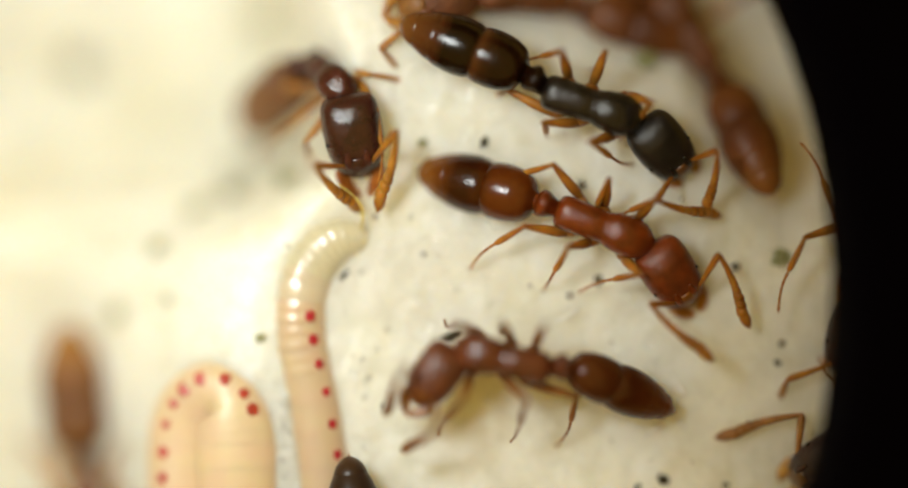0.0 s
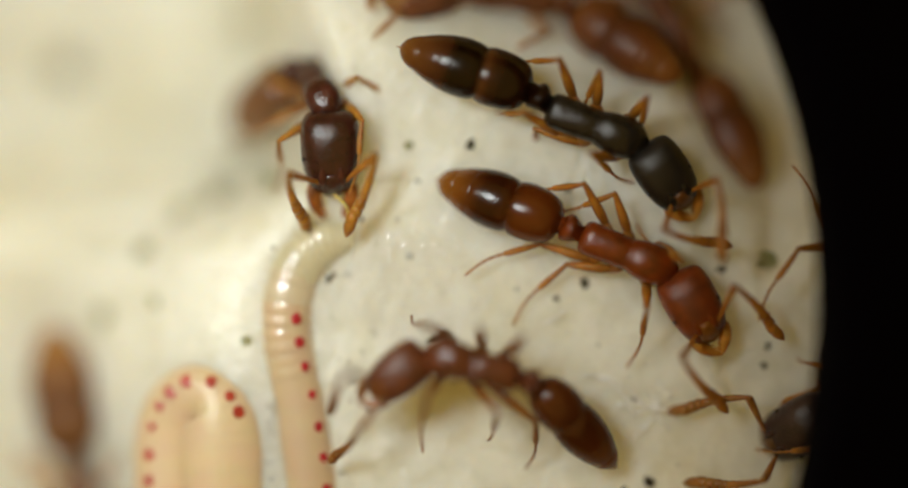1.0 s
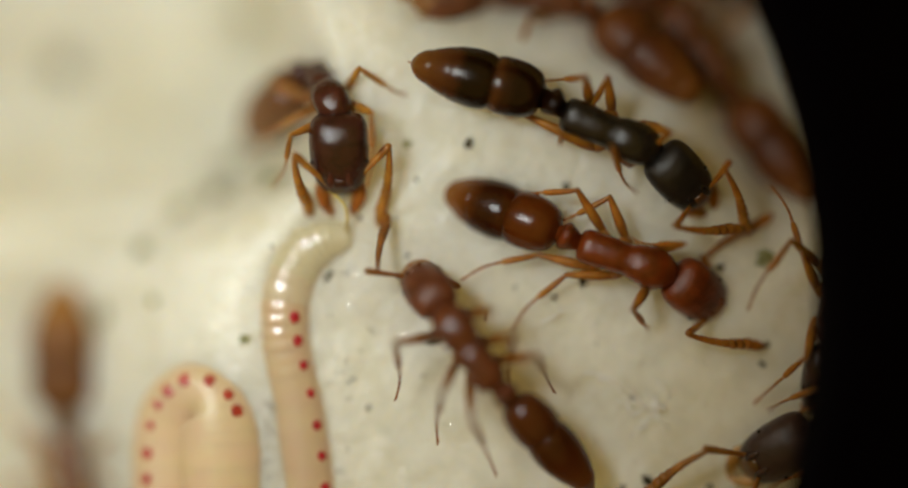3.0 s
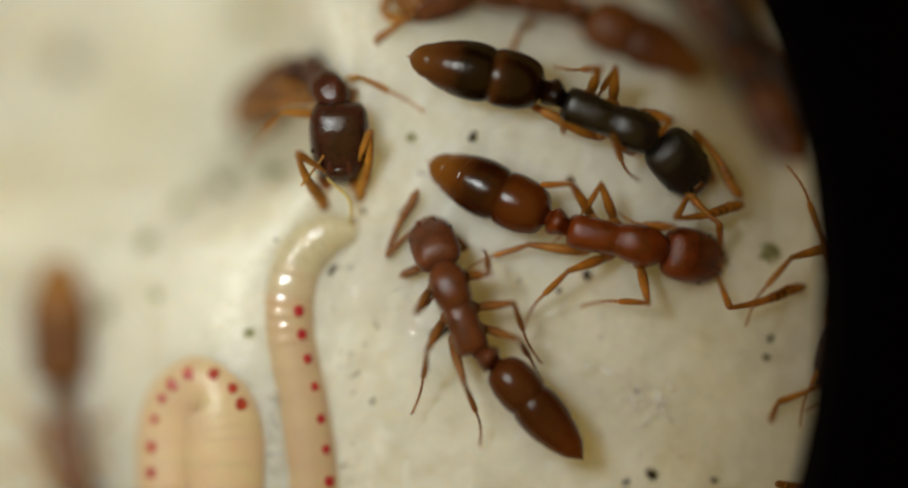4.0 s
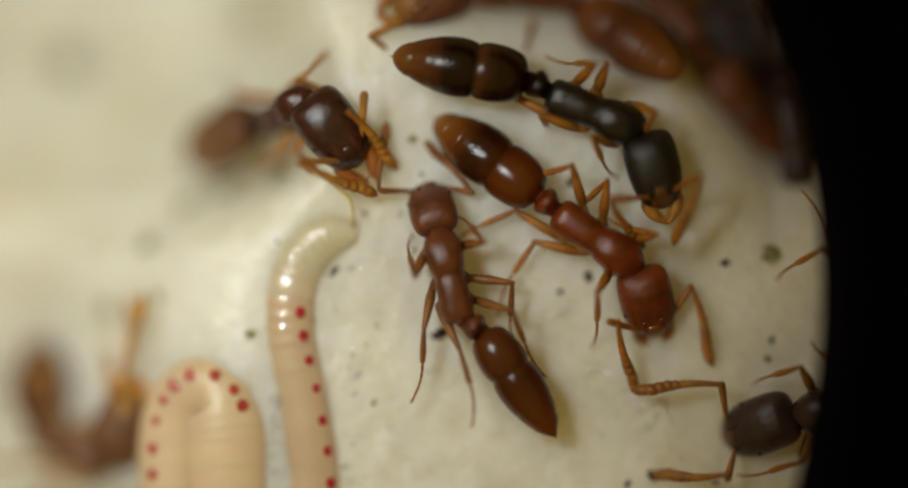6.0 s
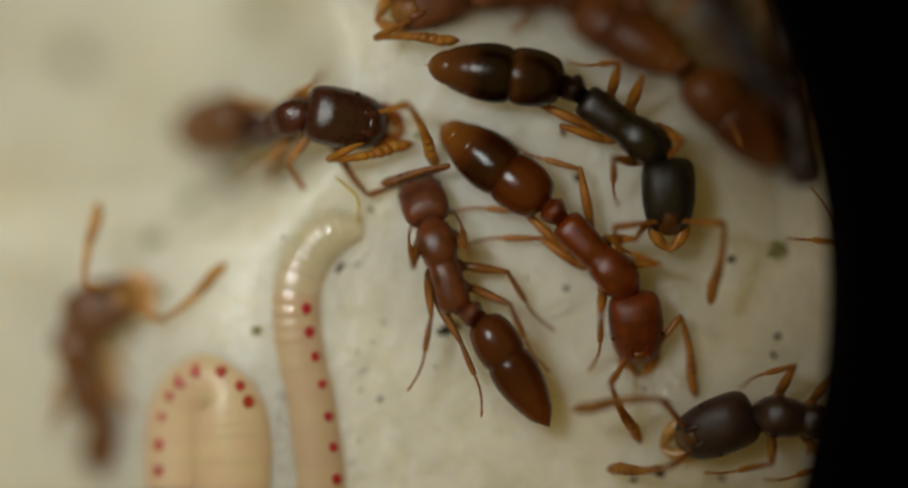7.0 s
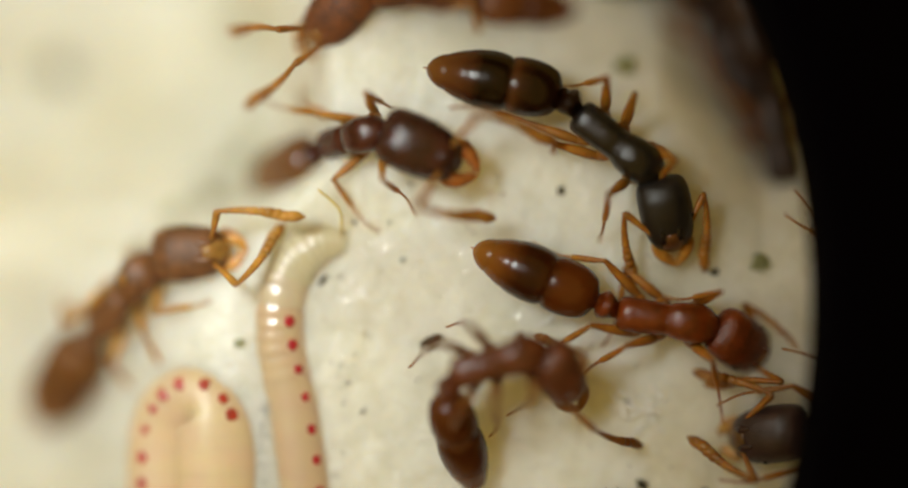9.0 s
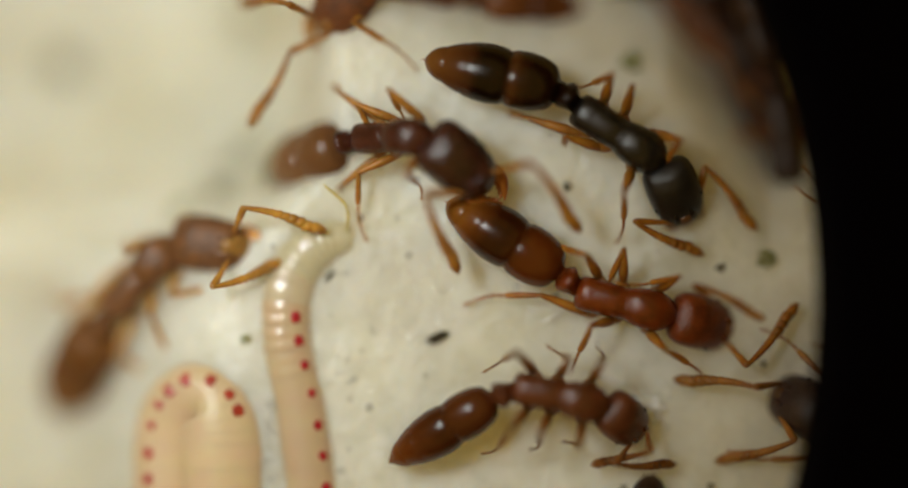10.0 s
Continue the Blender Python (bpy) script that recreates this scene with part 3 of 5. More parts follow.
def build_mould(px, py, r, material, seed, label):
    """A loose tuft: many small lobes with gaps between them."""
    rnd = random.Random(seed)
    bm = bmesh.new()
    for q in range(60):
        a, d = rnd.uniform(0, 6.28), r * math.sqrt(rnd.random()) * rnd.uniform(0.5, 1.1)
        m = Matrix.Translation((d * math.cos(a) * U, d * math.sin(a) * U, rnd.uniform(0.05, 0.35) * r * U)) @ Matrix.Diagonal((1, rnd.uniform(0.6, 1.2), 0.7, 1))
        bmesh.ops.create_icosphere(bm, subdivisions=1, radius=r * rnd.uniform(0.12, 0.26) * U, matrix=m)
    tagged(put(part("mould_tuft", bm, material), px, py), label, "mould", "mould tufts")


for i, (px, py, r, pale) in enumerate([(75, 105, 27, 0), (415, 25, 27, 1), (365, 340, 23, 0), (300, 368, 20, 1), (160, 552, 20, 1), (232, 440, 17, 1), (255, 525, 10, 1),
                                       (419, 590, 9, 1), (465, 318, 22, 1), (430, 250, 26, 1), (395, 290, 20, 0), (699, 253, 8, 1), (1318, 452, 17, 1), (1085, 112, 20, 1), (350, 300, 16, 1)]):
    build_mould(px, py, r * 1.1, MOULD_PALE if pale else MOULD, i, "pale yellowish mould tuft on plaster" if pale else "grey-green mould tuft on plaster")


def build_grains():
    """Pale glossy grains added to give the wet plaster its glints."""
    rnd = random.Random(5)
    bm = bmesh.new()
    fields = [(715, 495, 130, 100, 2800), (540, 700, 30, 120, 0), (468, 760, 14, 80, 120), (590, 720, 20, 120, 140), (700, 680, 110, 90, 260), (1050, 640, 130, 90, 160), (640, 400, 60, 40, 60), (900, 560, 90, 60, 160), (740, 600, 90, 60, 160), (1000, 340, 160, 60, 60)]
    for cx, cy, rx, ry, n in fields:
        for q in range(n):
            a, d = rnd.uniform(0, 6.28), math.sqrt(rnd.random())
            x, y, z = spot(cx + rx * d * math.cos(a), cy + ry * d * math.sin(a))
            r = rnd.uniform(1.0, 2.5) * (1.3 if rnd.random() < 0.1 else 1)
            # tilts lean towards the lamp, so that more facets glint
            turn = Euler((rnd.uniform(-0.36, 0.16), rnd.uniform(-0.46, 0.12), rnd.uniform(0, 3))).to_matrix()
            wide, top = rnd.uniform(0.3, 0.8), rnd.uniform(0.6, 0.85)
            lower, upper = [], []
            for k in range(6):
                c, s = math.cos(k * 1.047), math.sin(k * 1.047) * wide
                lower.append(bm.verts.new(Vector((x, y, z - 0.03)) * MM + turn @ Vector((c, s, -0.4)) * r * U))
                upper.append(bm.verts.new(Vector((x, y, z - 0.03)) * MM + turn @ Vector((c * top, s * top, 0.45)) * r * U))
            bm.faces.new(upper)
            for k in range(6):
                bm.faces.new((lower[k], lower[(k + 1) % 6], upper[(k + 1) % 6], upper[k]))
    for v in bm.verts:
        v.co.z += 0.012 * MM
    grains = part("glint_grains", bm, GRAIN)
    grains.data.polygons.foreach_set("use_smooth", [False] * len(grains.data.polygons))
    tagged(grains, "tiny pale grains added for the wet plaster's glints", "grains", kind="stuff")


build_grains()


def build_crumbs():
    """Dust-sized dark crumbs strewn along the millipede."""
    rnd = random.Random(9)
    bm = bmesh.new()
    for cx, cy, rx, ry, n in ((465, 760, 10, 70, 26), (590, 720, 14, 110, 16), (700, 520, 150, 140, 14), (560, 440, 40, 40, 8), (1100, 720, 120, 110, 12), (1000, 300, 200, 140, 8)):
        for q in range(n):
            x, y, z = spot(cx + rx * rnd.uniform(-1, 1), cy + ry * rnd.uniform(-1, 1))
            bmesh.ops.create_icosphere(bm, subdivisions=1, radius=rnd.uniform(0.9, 2.4) * U, matrix=Matrix.Translation((x * MM, y * MM, (z - 0.012) * MM)) @ Matrix.Diagonal((rnd.uniform(0.8, 1.8), 1, 0.7, 1)))
    tagged(part("soil_dust", bm, SPECK), "fine dark soil dust on plaster", "dust", kind="stuff")


build_crumbs()


def build_thread(px, py, length, turn, curl, seed):
    rnd = random.Random(seed)
    pts, a = [], turn
    x, y = 0.0, 0.0
    for q in range(7):
        pts.append((x, y, 4 + rnd.uniform(0, 9), 2.3))
        a += curl / 6 + rnd.uniform(-0.15, 0.15)
        x, y = x + length / 6 * math.cos(a), y + length / 6 * math.sin(a)
    tagged(put(part("silk_thread", tube(pts, 5, 3), SILK), px, py), "fine white silk thread on plaster", "thread", "silk threads")


for i, row in enumerate([(1000, 650, 120, 0.1, -0.9), (1030, 655, 90, -0.4, -0.8), (1075, 690, 70, -0.6, 0.5), (1090, 720, 60, 0.7, -0.9), (1120, 700, 55, -1.2, 0.8), (1100, 740, 50, 0.2, 0.9),
                         (1110, 680, 45, -0.7, -0.4), (1060, 700, 40, 0.2, -1.0), (1130, 730, 40, 1.1, 0.8), (1085, 760, 35, 0.9, -0.6), (930, 560, 45, 0.2, 0.7), (1150, 690, 40, 1.9, 0.5)]):
    build_thread(*row, i)


# ---- motion ----
def motions():
    """Keys every ant: body, head, tail, feelers and legs."""
    go(dark_ant, [(0, 1.397, 1.531, 0.470, -18, 0), (0.5, 1.510, 1.428, 0.470, -22, 0), (1, 1.597, 1.323, 0.470, -21, 0), 
        (1.5, 1.690, 1.237, 0.470, -26, 0), (2, 1.727, 1.156, 0.470, -27, 0), (2.5, 1.786, 1.201, 0.470, -25, 0), 
        (4, 1.751, 1.299, 0.470, -22, 0), (4.5, 1.675, 1.369, 0.470, -20, 0), (5, 1.541, 1.464, 0.470, -14, 0), 
        (5.5, 1.511, 1.448, 0.470, -16, 0), (7, 1.814, 1.189, 0.470, -35, 0), (7.5, 1.971, 1.058, 0.470, -36, 0), 
        (8, 2.040, 1.078, 0.470, -40, 0), (8.5, 2.044, 1.074, 0.470, -42, 0), (9, 1.925, 1.138, 0.470, -38, 0), 
        (9.5, 2.034, 1.141, 0.470, -41, 0), (10, 1.868, 1.207, 0.470, -33, 0)])
    nod(dark_ant, [(0, -31, -26, -0), (0.5, -28, -30, 0), (1, -34, -12, -0), (1.5, -32, -6, -0), (2, -23, -27, -0), (2.5, -23, -23, 0), 
        (4, -27, -30, 0), (4.5, -28, -30, -0), (5, -44, -9, -0), (5.5, -51, 0, 0), (7, -54, 0, 0), (7.5, -34, 0, 0), 
        (8, -36, 0, 0), (8.5, -34, 0, 0), (9, -40, -12, -0), (9.5, -51, 0, 0), (10, -34, -30, -0)])
    swing(dark_ant, [(0, -24, -4, 7), (0.5, -25, 2, 12), (1, -23, 3, 0), (1.5, -12, 10, 0), (2, -6, 11, 0), (2.5, -17, 9, 0), (4, -11, 9, 0), 
        (4.5, -17, 10, 0), (5, -25, 5, 0), (5.5, -19, 6, 0), (7, -6, 28, 0), (7.5, -6, 26, 0), (8, -8, 27, 0), (8.5, -1, 30, 0), 
        (9, -11, 27, 0), (9.5, -6, 32, 0), (10, -13, 21, 0)])
    feel(dark_ant, 1, [(0, 109, 55, -33, -17), (0.5, 107, 60, -16, -6), (1, 97, 55, -25, 11), (1.5, 127, 52, -4, -25), (2, 137, 37, 7, -10), 
        (2.5, 107, 55, -14, -19), (4, 149, -26, 1, 24), (4.5, 146, -26, -17, 23), (5, 124, 45, -11, -38), 
        (5.5, 120, 52, -30, -35), (7, 85, 29, -3, -12), (7.5, 108, 0, 7, -10), (8, 120, 18, -17, -30), (8.5, 77, 31, -16, -33), 
        (9, 142, -10, -3, -7), (9.5, 132, 0, -3, -23), (10, 142, -24, 25, 22)])
    feel(dark_ant, -1, [(0, -109, 50, 22, -13), (0.5, -106, 59, 23, 2), (1, -71, 61, 30, -23), (1.5, -100, 47, 17, -35), (2, -109, 49, 41, -7), 
        (2.5, -117, 50, 31, -9), (4, -111, 51, 43, -13), (4.5, -152, 27, 57, 18), (5, -139, 49, -7, -39), 
        (5.5, -118, 44, 4, -45), (7, -83, 19, 14, -42), (7.5, -122, 54, -37, -50), (8, -87, 27, 25, -38), 
        (8.5, -78, 41, 35, -50), (9, -141, 5, -11, -16), (9.5, -126, 24, -1, -28), (10, -126, 16, 31, 2)])
    step(dark_ant, 0, 1, [(0, -3, 60, -139, -13), (1, 72, 60, -162, 8), (2.5, 0, 60, -148, -2), (5.5, 2, 60, -137, -17), (8, -7, 60, -134, -22), 
        (10, 13, 60, -138, -14)])
    step(dark_ant, 0, -1, [(0, -147, 60, 150, -0), (1, -167, 60, 158, 6), (2.5, -198, 60, 162, 8), (5.5, -183, 60, 156, 4), (8, -132, 60, 131, -33), 
        (10, -78, 60, 144, -65)])
    step(dark_ant, 1, 1, [(0, 87, 43, 178, -28), (1, 107, 46, 166, -1), (2.5, 124, 46, 151, -2), (5.5, 92, 51, 174, -4), (8, 113, 45, 174, 4), 
        (10, 109, 53, 177, 8)])
    step(dark_ant, 1, -1, [(0, -162, 41, 161, -42), (1, -176, 1, 113, -73), (2.5, -177, 39, 164, -49), (5.5, -177, 33, 169, -45), (8, -155, 0, 111, -82), (10, -164, 35, 165, -51)])
    step(dark_ant, 2, 1, [(0, 126, 60, 147, -28), (1, 133, 44, 118, -44), (2.5, 131, 60, 138, -32), (5.5, 58, 60, 160, -3), (8, 135, 50, 140, -28), 
        (10, 109, 60, 156, -9)])
    step(dark_ant, 2, -1, [(0, 171, 0, 56, -74), (1, 172, 42, 145, -68), (2.5, 178, 0, 28, -63), (5.5, 173, 0, 21, -59), (8, 200, 0, 4, 0), (10, 196, 0, -2, -54)])
    go(amber_ant, [(0, 1.527, 0.145, 0.420, -21, 0), (0.5, 1.760, -0.044, 0.420, -26, 0), (1, 1.962, -0.132, 0.420, -22, 0), 
        (1.5, 2.032, -0.255, 0.420, -26, 0), (2, 1.993, -0.243, 0.420, -22, 0), (2.5, 2.003, -0.222, 0.420, -21, 0), 
        (4, 1.812, -0.057, 0.420, -12, 0), (4.5, 1.745, 0.069, 0.420, -13, 0), (5, 1.654, 0.036, 0.420, -25, 0), 
        (5.5, 1.614, -0.014, 0.420, -29, 0), (7, 1.502, -0.289, 0.420, -46, 0), (7.5, 1.632, -0.596, 0.420, -36, 0), 
        (8, 2.032, -0.824, 0.420, -24, 0), (8.5, 2.383, -0.818, 0.410, -7, 0), (9, 2.490, -0.848, 0.400, -8, 0), 
        (9.5, 2.666, -0.877, 0.390, -10, 0), (10, 1.937, -0.713, 0.380, -14, 0)])
    nod(amber_ant, [(0, -34, -20, -0), (0.5, -40, 0, 0), (1, -38, -3, 0), (1.5, -34, -3, -0), (2, -31, -33, 0), (2.5, -28, -40, 0), 
        (4, -1, -39, 0), (4.5, -0, -40, 0), (5, -33, -35, 0), (5.5, -42, -27, 0), (7, -38, -21, -0), (7.5, -17, -21, -0), 
        (8, -15, -37, -0), (8.5, -22, -23, 0), (9, -26, -40, 0), (9.5, -20, -40, 0), (10, 0, -38, -0)])
    swing(amber_ant, [(0, -1, 6, 20), (0.5, 8, 6, 16), (1, -6, 2, 11), (1.5, -4, 4, 15), (2, -10, -0, 20), (2.5, -8, -0, 23), 
        (4, -16, -13, 10), (4.5, -18, -16, 11), (5, -8, -6, 17), (5.5, -10, -6, 14), (7, 1, 9, 9), (7.5, -10, 1, 0), 
        (8, -22, -14, 0), (8.5, -16, -18, 0), (9, -19, -15, 0), (9.5, -18, -14, 0), (10, -30, -18, 0)])
    feel(amber_ant, 1, [(0, 123, 21, -4, 2), (0.5, 63, 55, -9, 0), (1, 129, 32, 21, -25), (1.5, 87, 55, -12, -11), (2, 158, -31, 35, 24), 
        (2.5, 154, -37, 54, 22), (4, 142, 30, 129, -56), (4.5, 124, 79, 139, -59), (5, 140, -28, -6, 30), (5.5, 130, -18, 6, 22), 
        (7, 134, -15, 12, 11), (7.5, 122, 12, 23, -3), (8, 136, 11, 0, 20), (8.5, 135, 41, -37, -19), (9, 145, -34, 3, 36), 
        (9.5, 160, 19, -20, 16), (10, 145, -32, -6, 34)])
    feel(amber_ant, -1, [(0, -141, 41, 6, 20), (0.5, -128, 52, -24, -29), (1, -72, 56, 2, -27), (1.5, -59, 57, 3, 3), (2, -55, 87, -51, -10), 
        (2.5, -151, 23, 17, 14), (4, -102, 51, 21, 17), (4.5, -142, 18, 1, 20), (5, -143, 32, -15, 6), (5.5, -151, 18, -14, -1), 
        (7, -69, 63, 10, -16), (7.5, -76, 66, -109, -49), (8, -184, 88, -118, -51), (8.5, -46, 64, -161, -55), 
        (9, -213, 87, -130, -54), (9.5, -145, 89, -132, -29), (10, -94, 67, -308, 2)])
    step(amber_ant, 0, 1, [(0, 69, 60, 163, 12), (1, -20, 60, 188, 14), (2.5, 34, 60, 172, 14), (4.5, 2, 60, 181, 15), (5.5, 44, 60, 163, 12), 
        (7.5, 45, 60, 166, 13), (8.5, 138, 60, 135, -11), (9, 36, 60, 169, 15), (10, 48, 60, 164, 16)])
    step(amber_ant, 0, -1, [(0, -26, 60, -144, -1), (1, -69, 60, -162, -74), (2.5, -118, 60, -234, -42), (4.5, -60, 37, -112, -25), 
        (5.5, -95, 60, -234, -52), (7.5, -38, 60, -160, -74), (8.5, -35, 60, -131, -64), (9, -30, 60, -124, -56), 
        (10, -34, 60, -225, -72)])
    step(amber_ant, 1, 1, [(0, 104, 54, 168, 11), (1, 132, 27, 104, -24), (2.5, 132, 15, 94, -19), (4.5, 122, 40, 147, -2), (5.5, 132, 32, 152, -2), 
        (7.5, 26, 57, 118, -51), (8.5, 144, 26, 117, -15), (9, 149, 0, 120, -9), (10, 104, 44, 160, 8)])
    step(amber_ant, 1, -1, [(0, -150, 60, 124, -46), (1, -164, 0, 47, -10), (2.5, -166, 0, 42, -10), (4.5, -145, 35, 39, -63), 
        (5.5, -152, 0, 76, -10), (7.5, -171, 0, 27, -10), (8.5, -162, 56, 115, -59), (9, -159, 47, 71, -74), 
        (10, -156, 60, 119, -43)])
    step(amber_ant, 2, 1, [(0, 152, 34, 91, -42), (1, 141, 30, 90, -38), (2.5, 142, 20, 69, -33), (4.5, 134, 50, 116, -47), 
        (5.5, 137, 47, 120, -33), (7.5, 148, 0, 55, -10), (8.5, 136, 33, 75, -50), (9, 142, 24, 51, -43), 
        (10, 137, 59, 128, -56)])
    step(amber_ant, 2, -1, [(0, -169, 33, 62, -48), (1, -175, 0, 32, 0), (2.5, -175, 0, 24, 0), (4.5, -176, 1, 28, -12), (5.5, -176, 0, 57, -10), 
        (7.5, -179, 0, 36, -10), (8.5, -184, 57, 135, -67), (9, -184, 35, 74, -53), (10, -187, 12, 23, -26)])
    go(brown_ant, [(0, 0.325, -1.345, 0.850, 167, 0), (0.5, 0.307, -1.361, 0.880, 162, 0), (1, 0.140, -1.379, 0.910, 165, 0), 
        (1.5, 0.307, -1.425, 0.940, 153, 0), (2, 0.309, -1.340, 0.970, 135, 0), (2.5, 0.220, -1.285, 1.000, 130, 0), 
        (4, -0.035, -0.817, 0.550, 111, 0), (4.5, -0.118, -0.641, 0.533, 108, 0), (5, -0.139, -0.536, 0.517, 107, 0), 
        (5.5, -0.103, -0.487, 0.500, 103, 0), (7, -0.286, -0.349, 0.450, 107, 0), (7.5, -0.227, -1.035, 0.950, 109, 0), 
        (8, -0.028, -1.310, 0.950, 83, 0), (8.5, 0.377, -1.247, 0.950, 42, 0), (9, 0.564, -1.315, 0.950, 15, 0), 
        (9.5, 1.002, -1.561, 0.825, -4, 0), (10, 1.186, -1.770, 0.700, -12, 0)])
    nod(brown_ant, [(0, 67, 0, 0), (0.5, 62, 0, 0), (1, 53, 0, 0), (1.5, 54, 0, 0), (2, 10, -46, 0), (2.5, 1, -46, 0), (4, -1, -48, -0), 
        (4.5, -6, -48, 0), (5, -1, -48, 0), (5.5, 3, -48, -0), (7, 1, -48, 0), (7.5, -31, -48, -0), (8, -101, -24, -0), 
        (8.5, -85, -28, -0), (9, -76, -28, 0), (9.5, -70, -37, 0), (10, -28, -48, 0)])
    swing(brown_ant, [(0, 19, -11, 24), (0.5, 12, -22, 22), (1, -6, -32, 25), (1.5, -3, -24, 26), (2, 19, 5, 36), (2.5, 10, 3, 29), 
        (4, 37, 21, 0), (4.5, 46, 23, 0), (5, 45, 21, 0), (5.5, 47, 23, 0), (7, 50, 15, 0), (7.5, 28, 15, 20), (8, 32, 39, 15), 
        (8.5, 29, 74, 23), (9, 48, 93, 35), (9.5, 26, 71, 33), (10, 37, 44, 16)])
    feel(brown_ant, 1, [(0, 59, 55, -5, -50), (0.5, 16, 48, -2, -39), (1, 13, 0, 22, -50), (1.5, -2, 43, -26, -16), (2, 68, 50, -22, -22), 
        (2.5, 49, 65, -19, -15), (4, 107, -18, -48, 32), (4.5, 102, -13, -2, 44), (5, 108, -19, 29, 40), (5.5, 108, 33, -31, 24), 
        (7, 101, 7, 30, 40), (7.5, 157, -19, 12, -2), (8, 56, 64, -40, -34), (8.5, 76, 75, 1, -22), (9, 149, 4, -91, -61), 
        (9.5, 125, 47, -39, -26), (10, 230, 60, -69, -48)])
    feel(brown_ant, -1, [(0, -126, 55, 4, -41), (0.5, -51, 46, -10, -42), (1, -54, 50, 16, -50), (1.5, -157, 13, -46, -50), 
        (2, -149, -41, -45, -4), (2.5, -148, -42, -16, 9), (4, -142, -41, 86, -1), (4.5, -132, -36, 12, 43), 
        (5, -136, 12, -11, 25), (5.5, -126, -15, -8, 40), (7, -135, 35, 67, -10), (7.5, -140, -40, -7, 17), 
        (8, -39, 44, -17, -22), (8.5, -39, 51, -13, -13), (9, 21, 27, 22, -21), (9.5, 84, 79, 62, 19), (10, 231, 29, 25, 8)])
    step(brown_ant, 0, 1, [(0, 86, 53, -133, -70), (1, 70, 60, -215, -63), (2.5, 54, 26, -261, -57), (4.5, 148, 60, -167, -2), 
        (5.5, 146, 58, -157, -3), (7, 156, 60, -169, 9), (8.5, 248, 60, -170, -26), (10, 76, 60, -179, -38)])
    step(brown_ant, 0, -1, [(0, -9, 58, 169, -42), (1, -16, 55, 167, -49), (2.5, -122, 60, 186, -26), (4.5, -95, 60, 146, -23), 
        (5.5, -76, 60, 147, -13), (7, -161, 60, 166, 8), (8.5, -101, 60, 204, -37), (10, -87, 60, 185, -30)])
    step(brown_ant, 1, 1, [(0, 150, 47, -117, -46), (1, 148, 36, -121, -59), (2.5, 117, 44, -195, -78), (4.5, 136, 38, -322, -64), 
        (5.5, 146, 18, -345, -35), (7, 168, 29, -377, -28), (8.5, 135, 45, -547, -53), (10, 70, 60, -553, -27)])
    step(brown_ant, 1, -1, [(0, -50, 60, 172, -20), (1, -68, 60, 174, -15), (2.5, -120, 59, 200, -16), (4.5, -102, 29, 263, -40), 
        (5.5, -107, 21, 255, -27), (7, -115, 0, 309, -14), (8.5, -116, 58, 169, -60), (10, -106, 60, 169, -45)])
    step(brown_ant, 2, 1, [(0, 178, 0, -86, -44), (1, 157, 0, -52, -50), (2.5, 142, 45, -218, -79), (4.5, 187, 24, -368, -61), 
        (5.5, 194, 32, -372, -31), (7, 193, 9, -367, -9), (8.5, 147, 40, -214, -50), (10, 144, 54, -208, -34)])
    step(brown_ant, 2, -1, [(0, -100, 60, 176, -10), (1, -120, 58, 190, -5), (2.5, -116, 42, 213, -38), (4.5, -131, 46, 235, -63), 
        (5.5, -118, 42, 263, -52), (7, -130, 31, 312, -22), (8.5, -142, 52, 201, -65), (10, -120, 58, 169, -62)])
    go(climbing_ant, [(0, -1.653, 1.881, -0.107, -44, 58), (0.5, -1.600, 1.841, -0.111, -52, 58), (1, -1.613, 1.779, -0.115, -63, 58), 
        (1.5, -1.566, 1.766, -0.119, -62, 58), (2, -1.489, 1.751, -0.123, -62, 58), (2.5, -1.473, 1.723, -0.127, -64, 58), 
        (4, -1.581, 1.756, -0.127, -52, 58), (4.5, -1.598, 1.799, -0.127, -45, 58), (5, -1.670, 1.704, -0.127, 8, 58), 
        (5.5, -1.872, 1.587, -0.115, 33, 58), (7, -2.131, 1.277, -0.077, 24, 58), (7.5, -1.924, 1.294, -0.077, 35, 58), 
        (8, -1.839, 1.248, -0.072, 22, 57), (8.5, -1.412, 1.243, -0.027, 12, 58), (9, -1.122, 1.239, 0.224, 14, 52), 
        (9.5, -0.896, 1.241, 0.398, 10, 48), (10, -0.746, 1.189, 0.523, 1, 40)])
    nod(climbing_ant, [(0, -65, -50, -52), (0.5, -71, -57, -57), (1, -48, -56, -40), (1.5, -70, -60, -57), (2, -69, -60, -56), 
        (2.5, -65, -63, -54), (4, -73, -53, -57), (4.5, -85, -43, -63), (5, -96, -12, -59), (5.5, -95, 8, -58), 
        (7, -67, -52, -53), (7.5, -72, -27, -54), (8, -64, -34, -49), (8.5, -51, -45, -41), (9, -52, -38, -39), 
        (9.5, -58, -30, -39), (10, -61, -44, -37)])
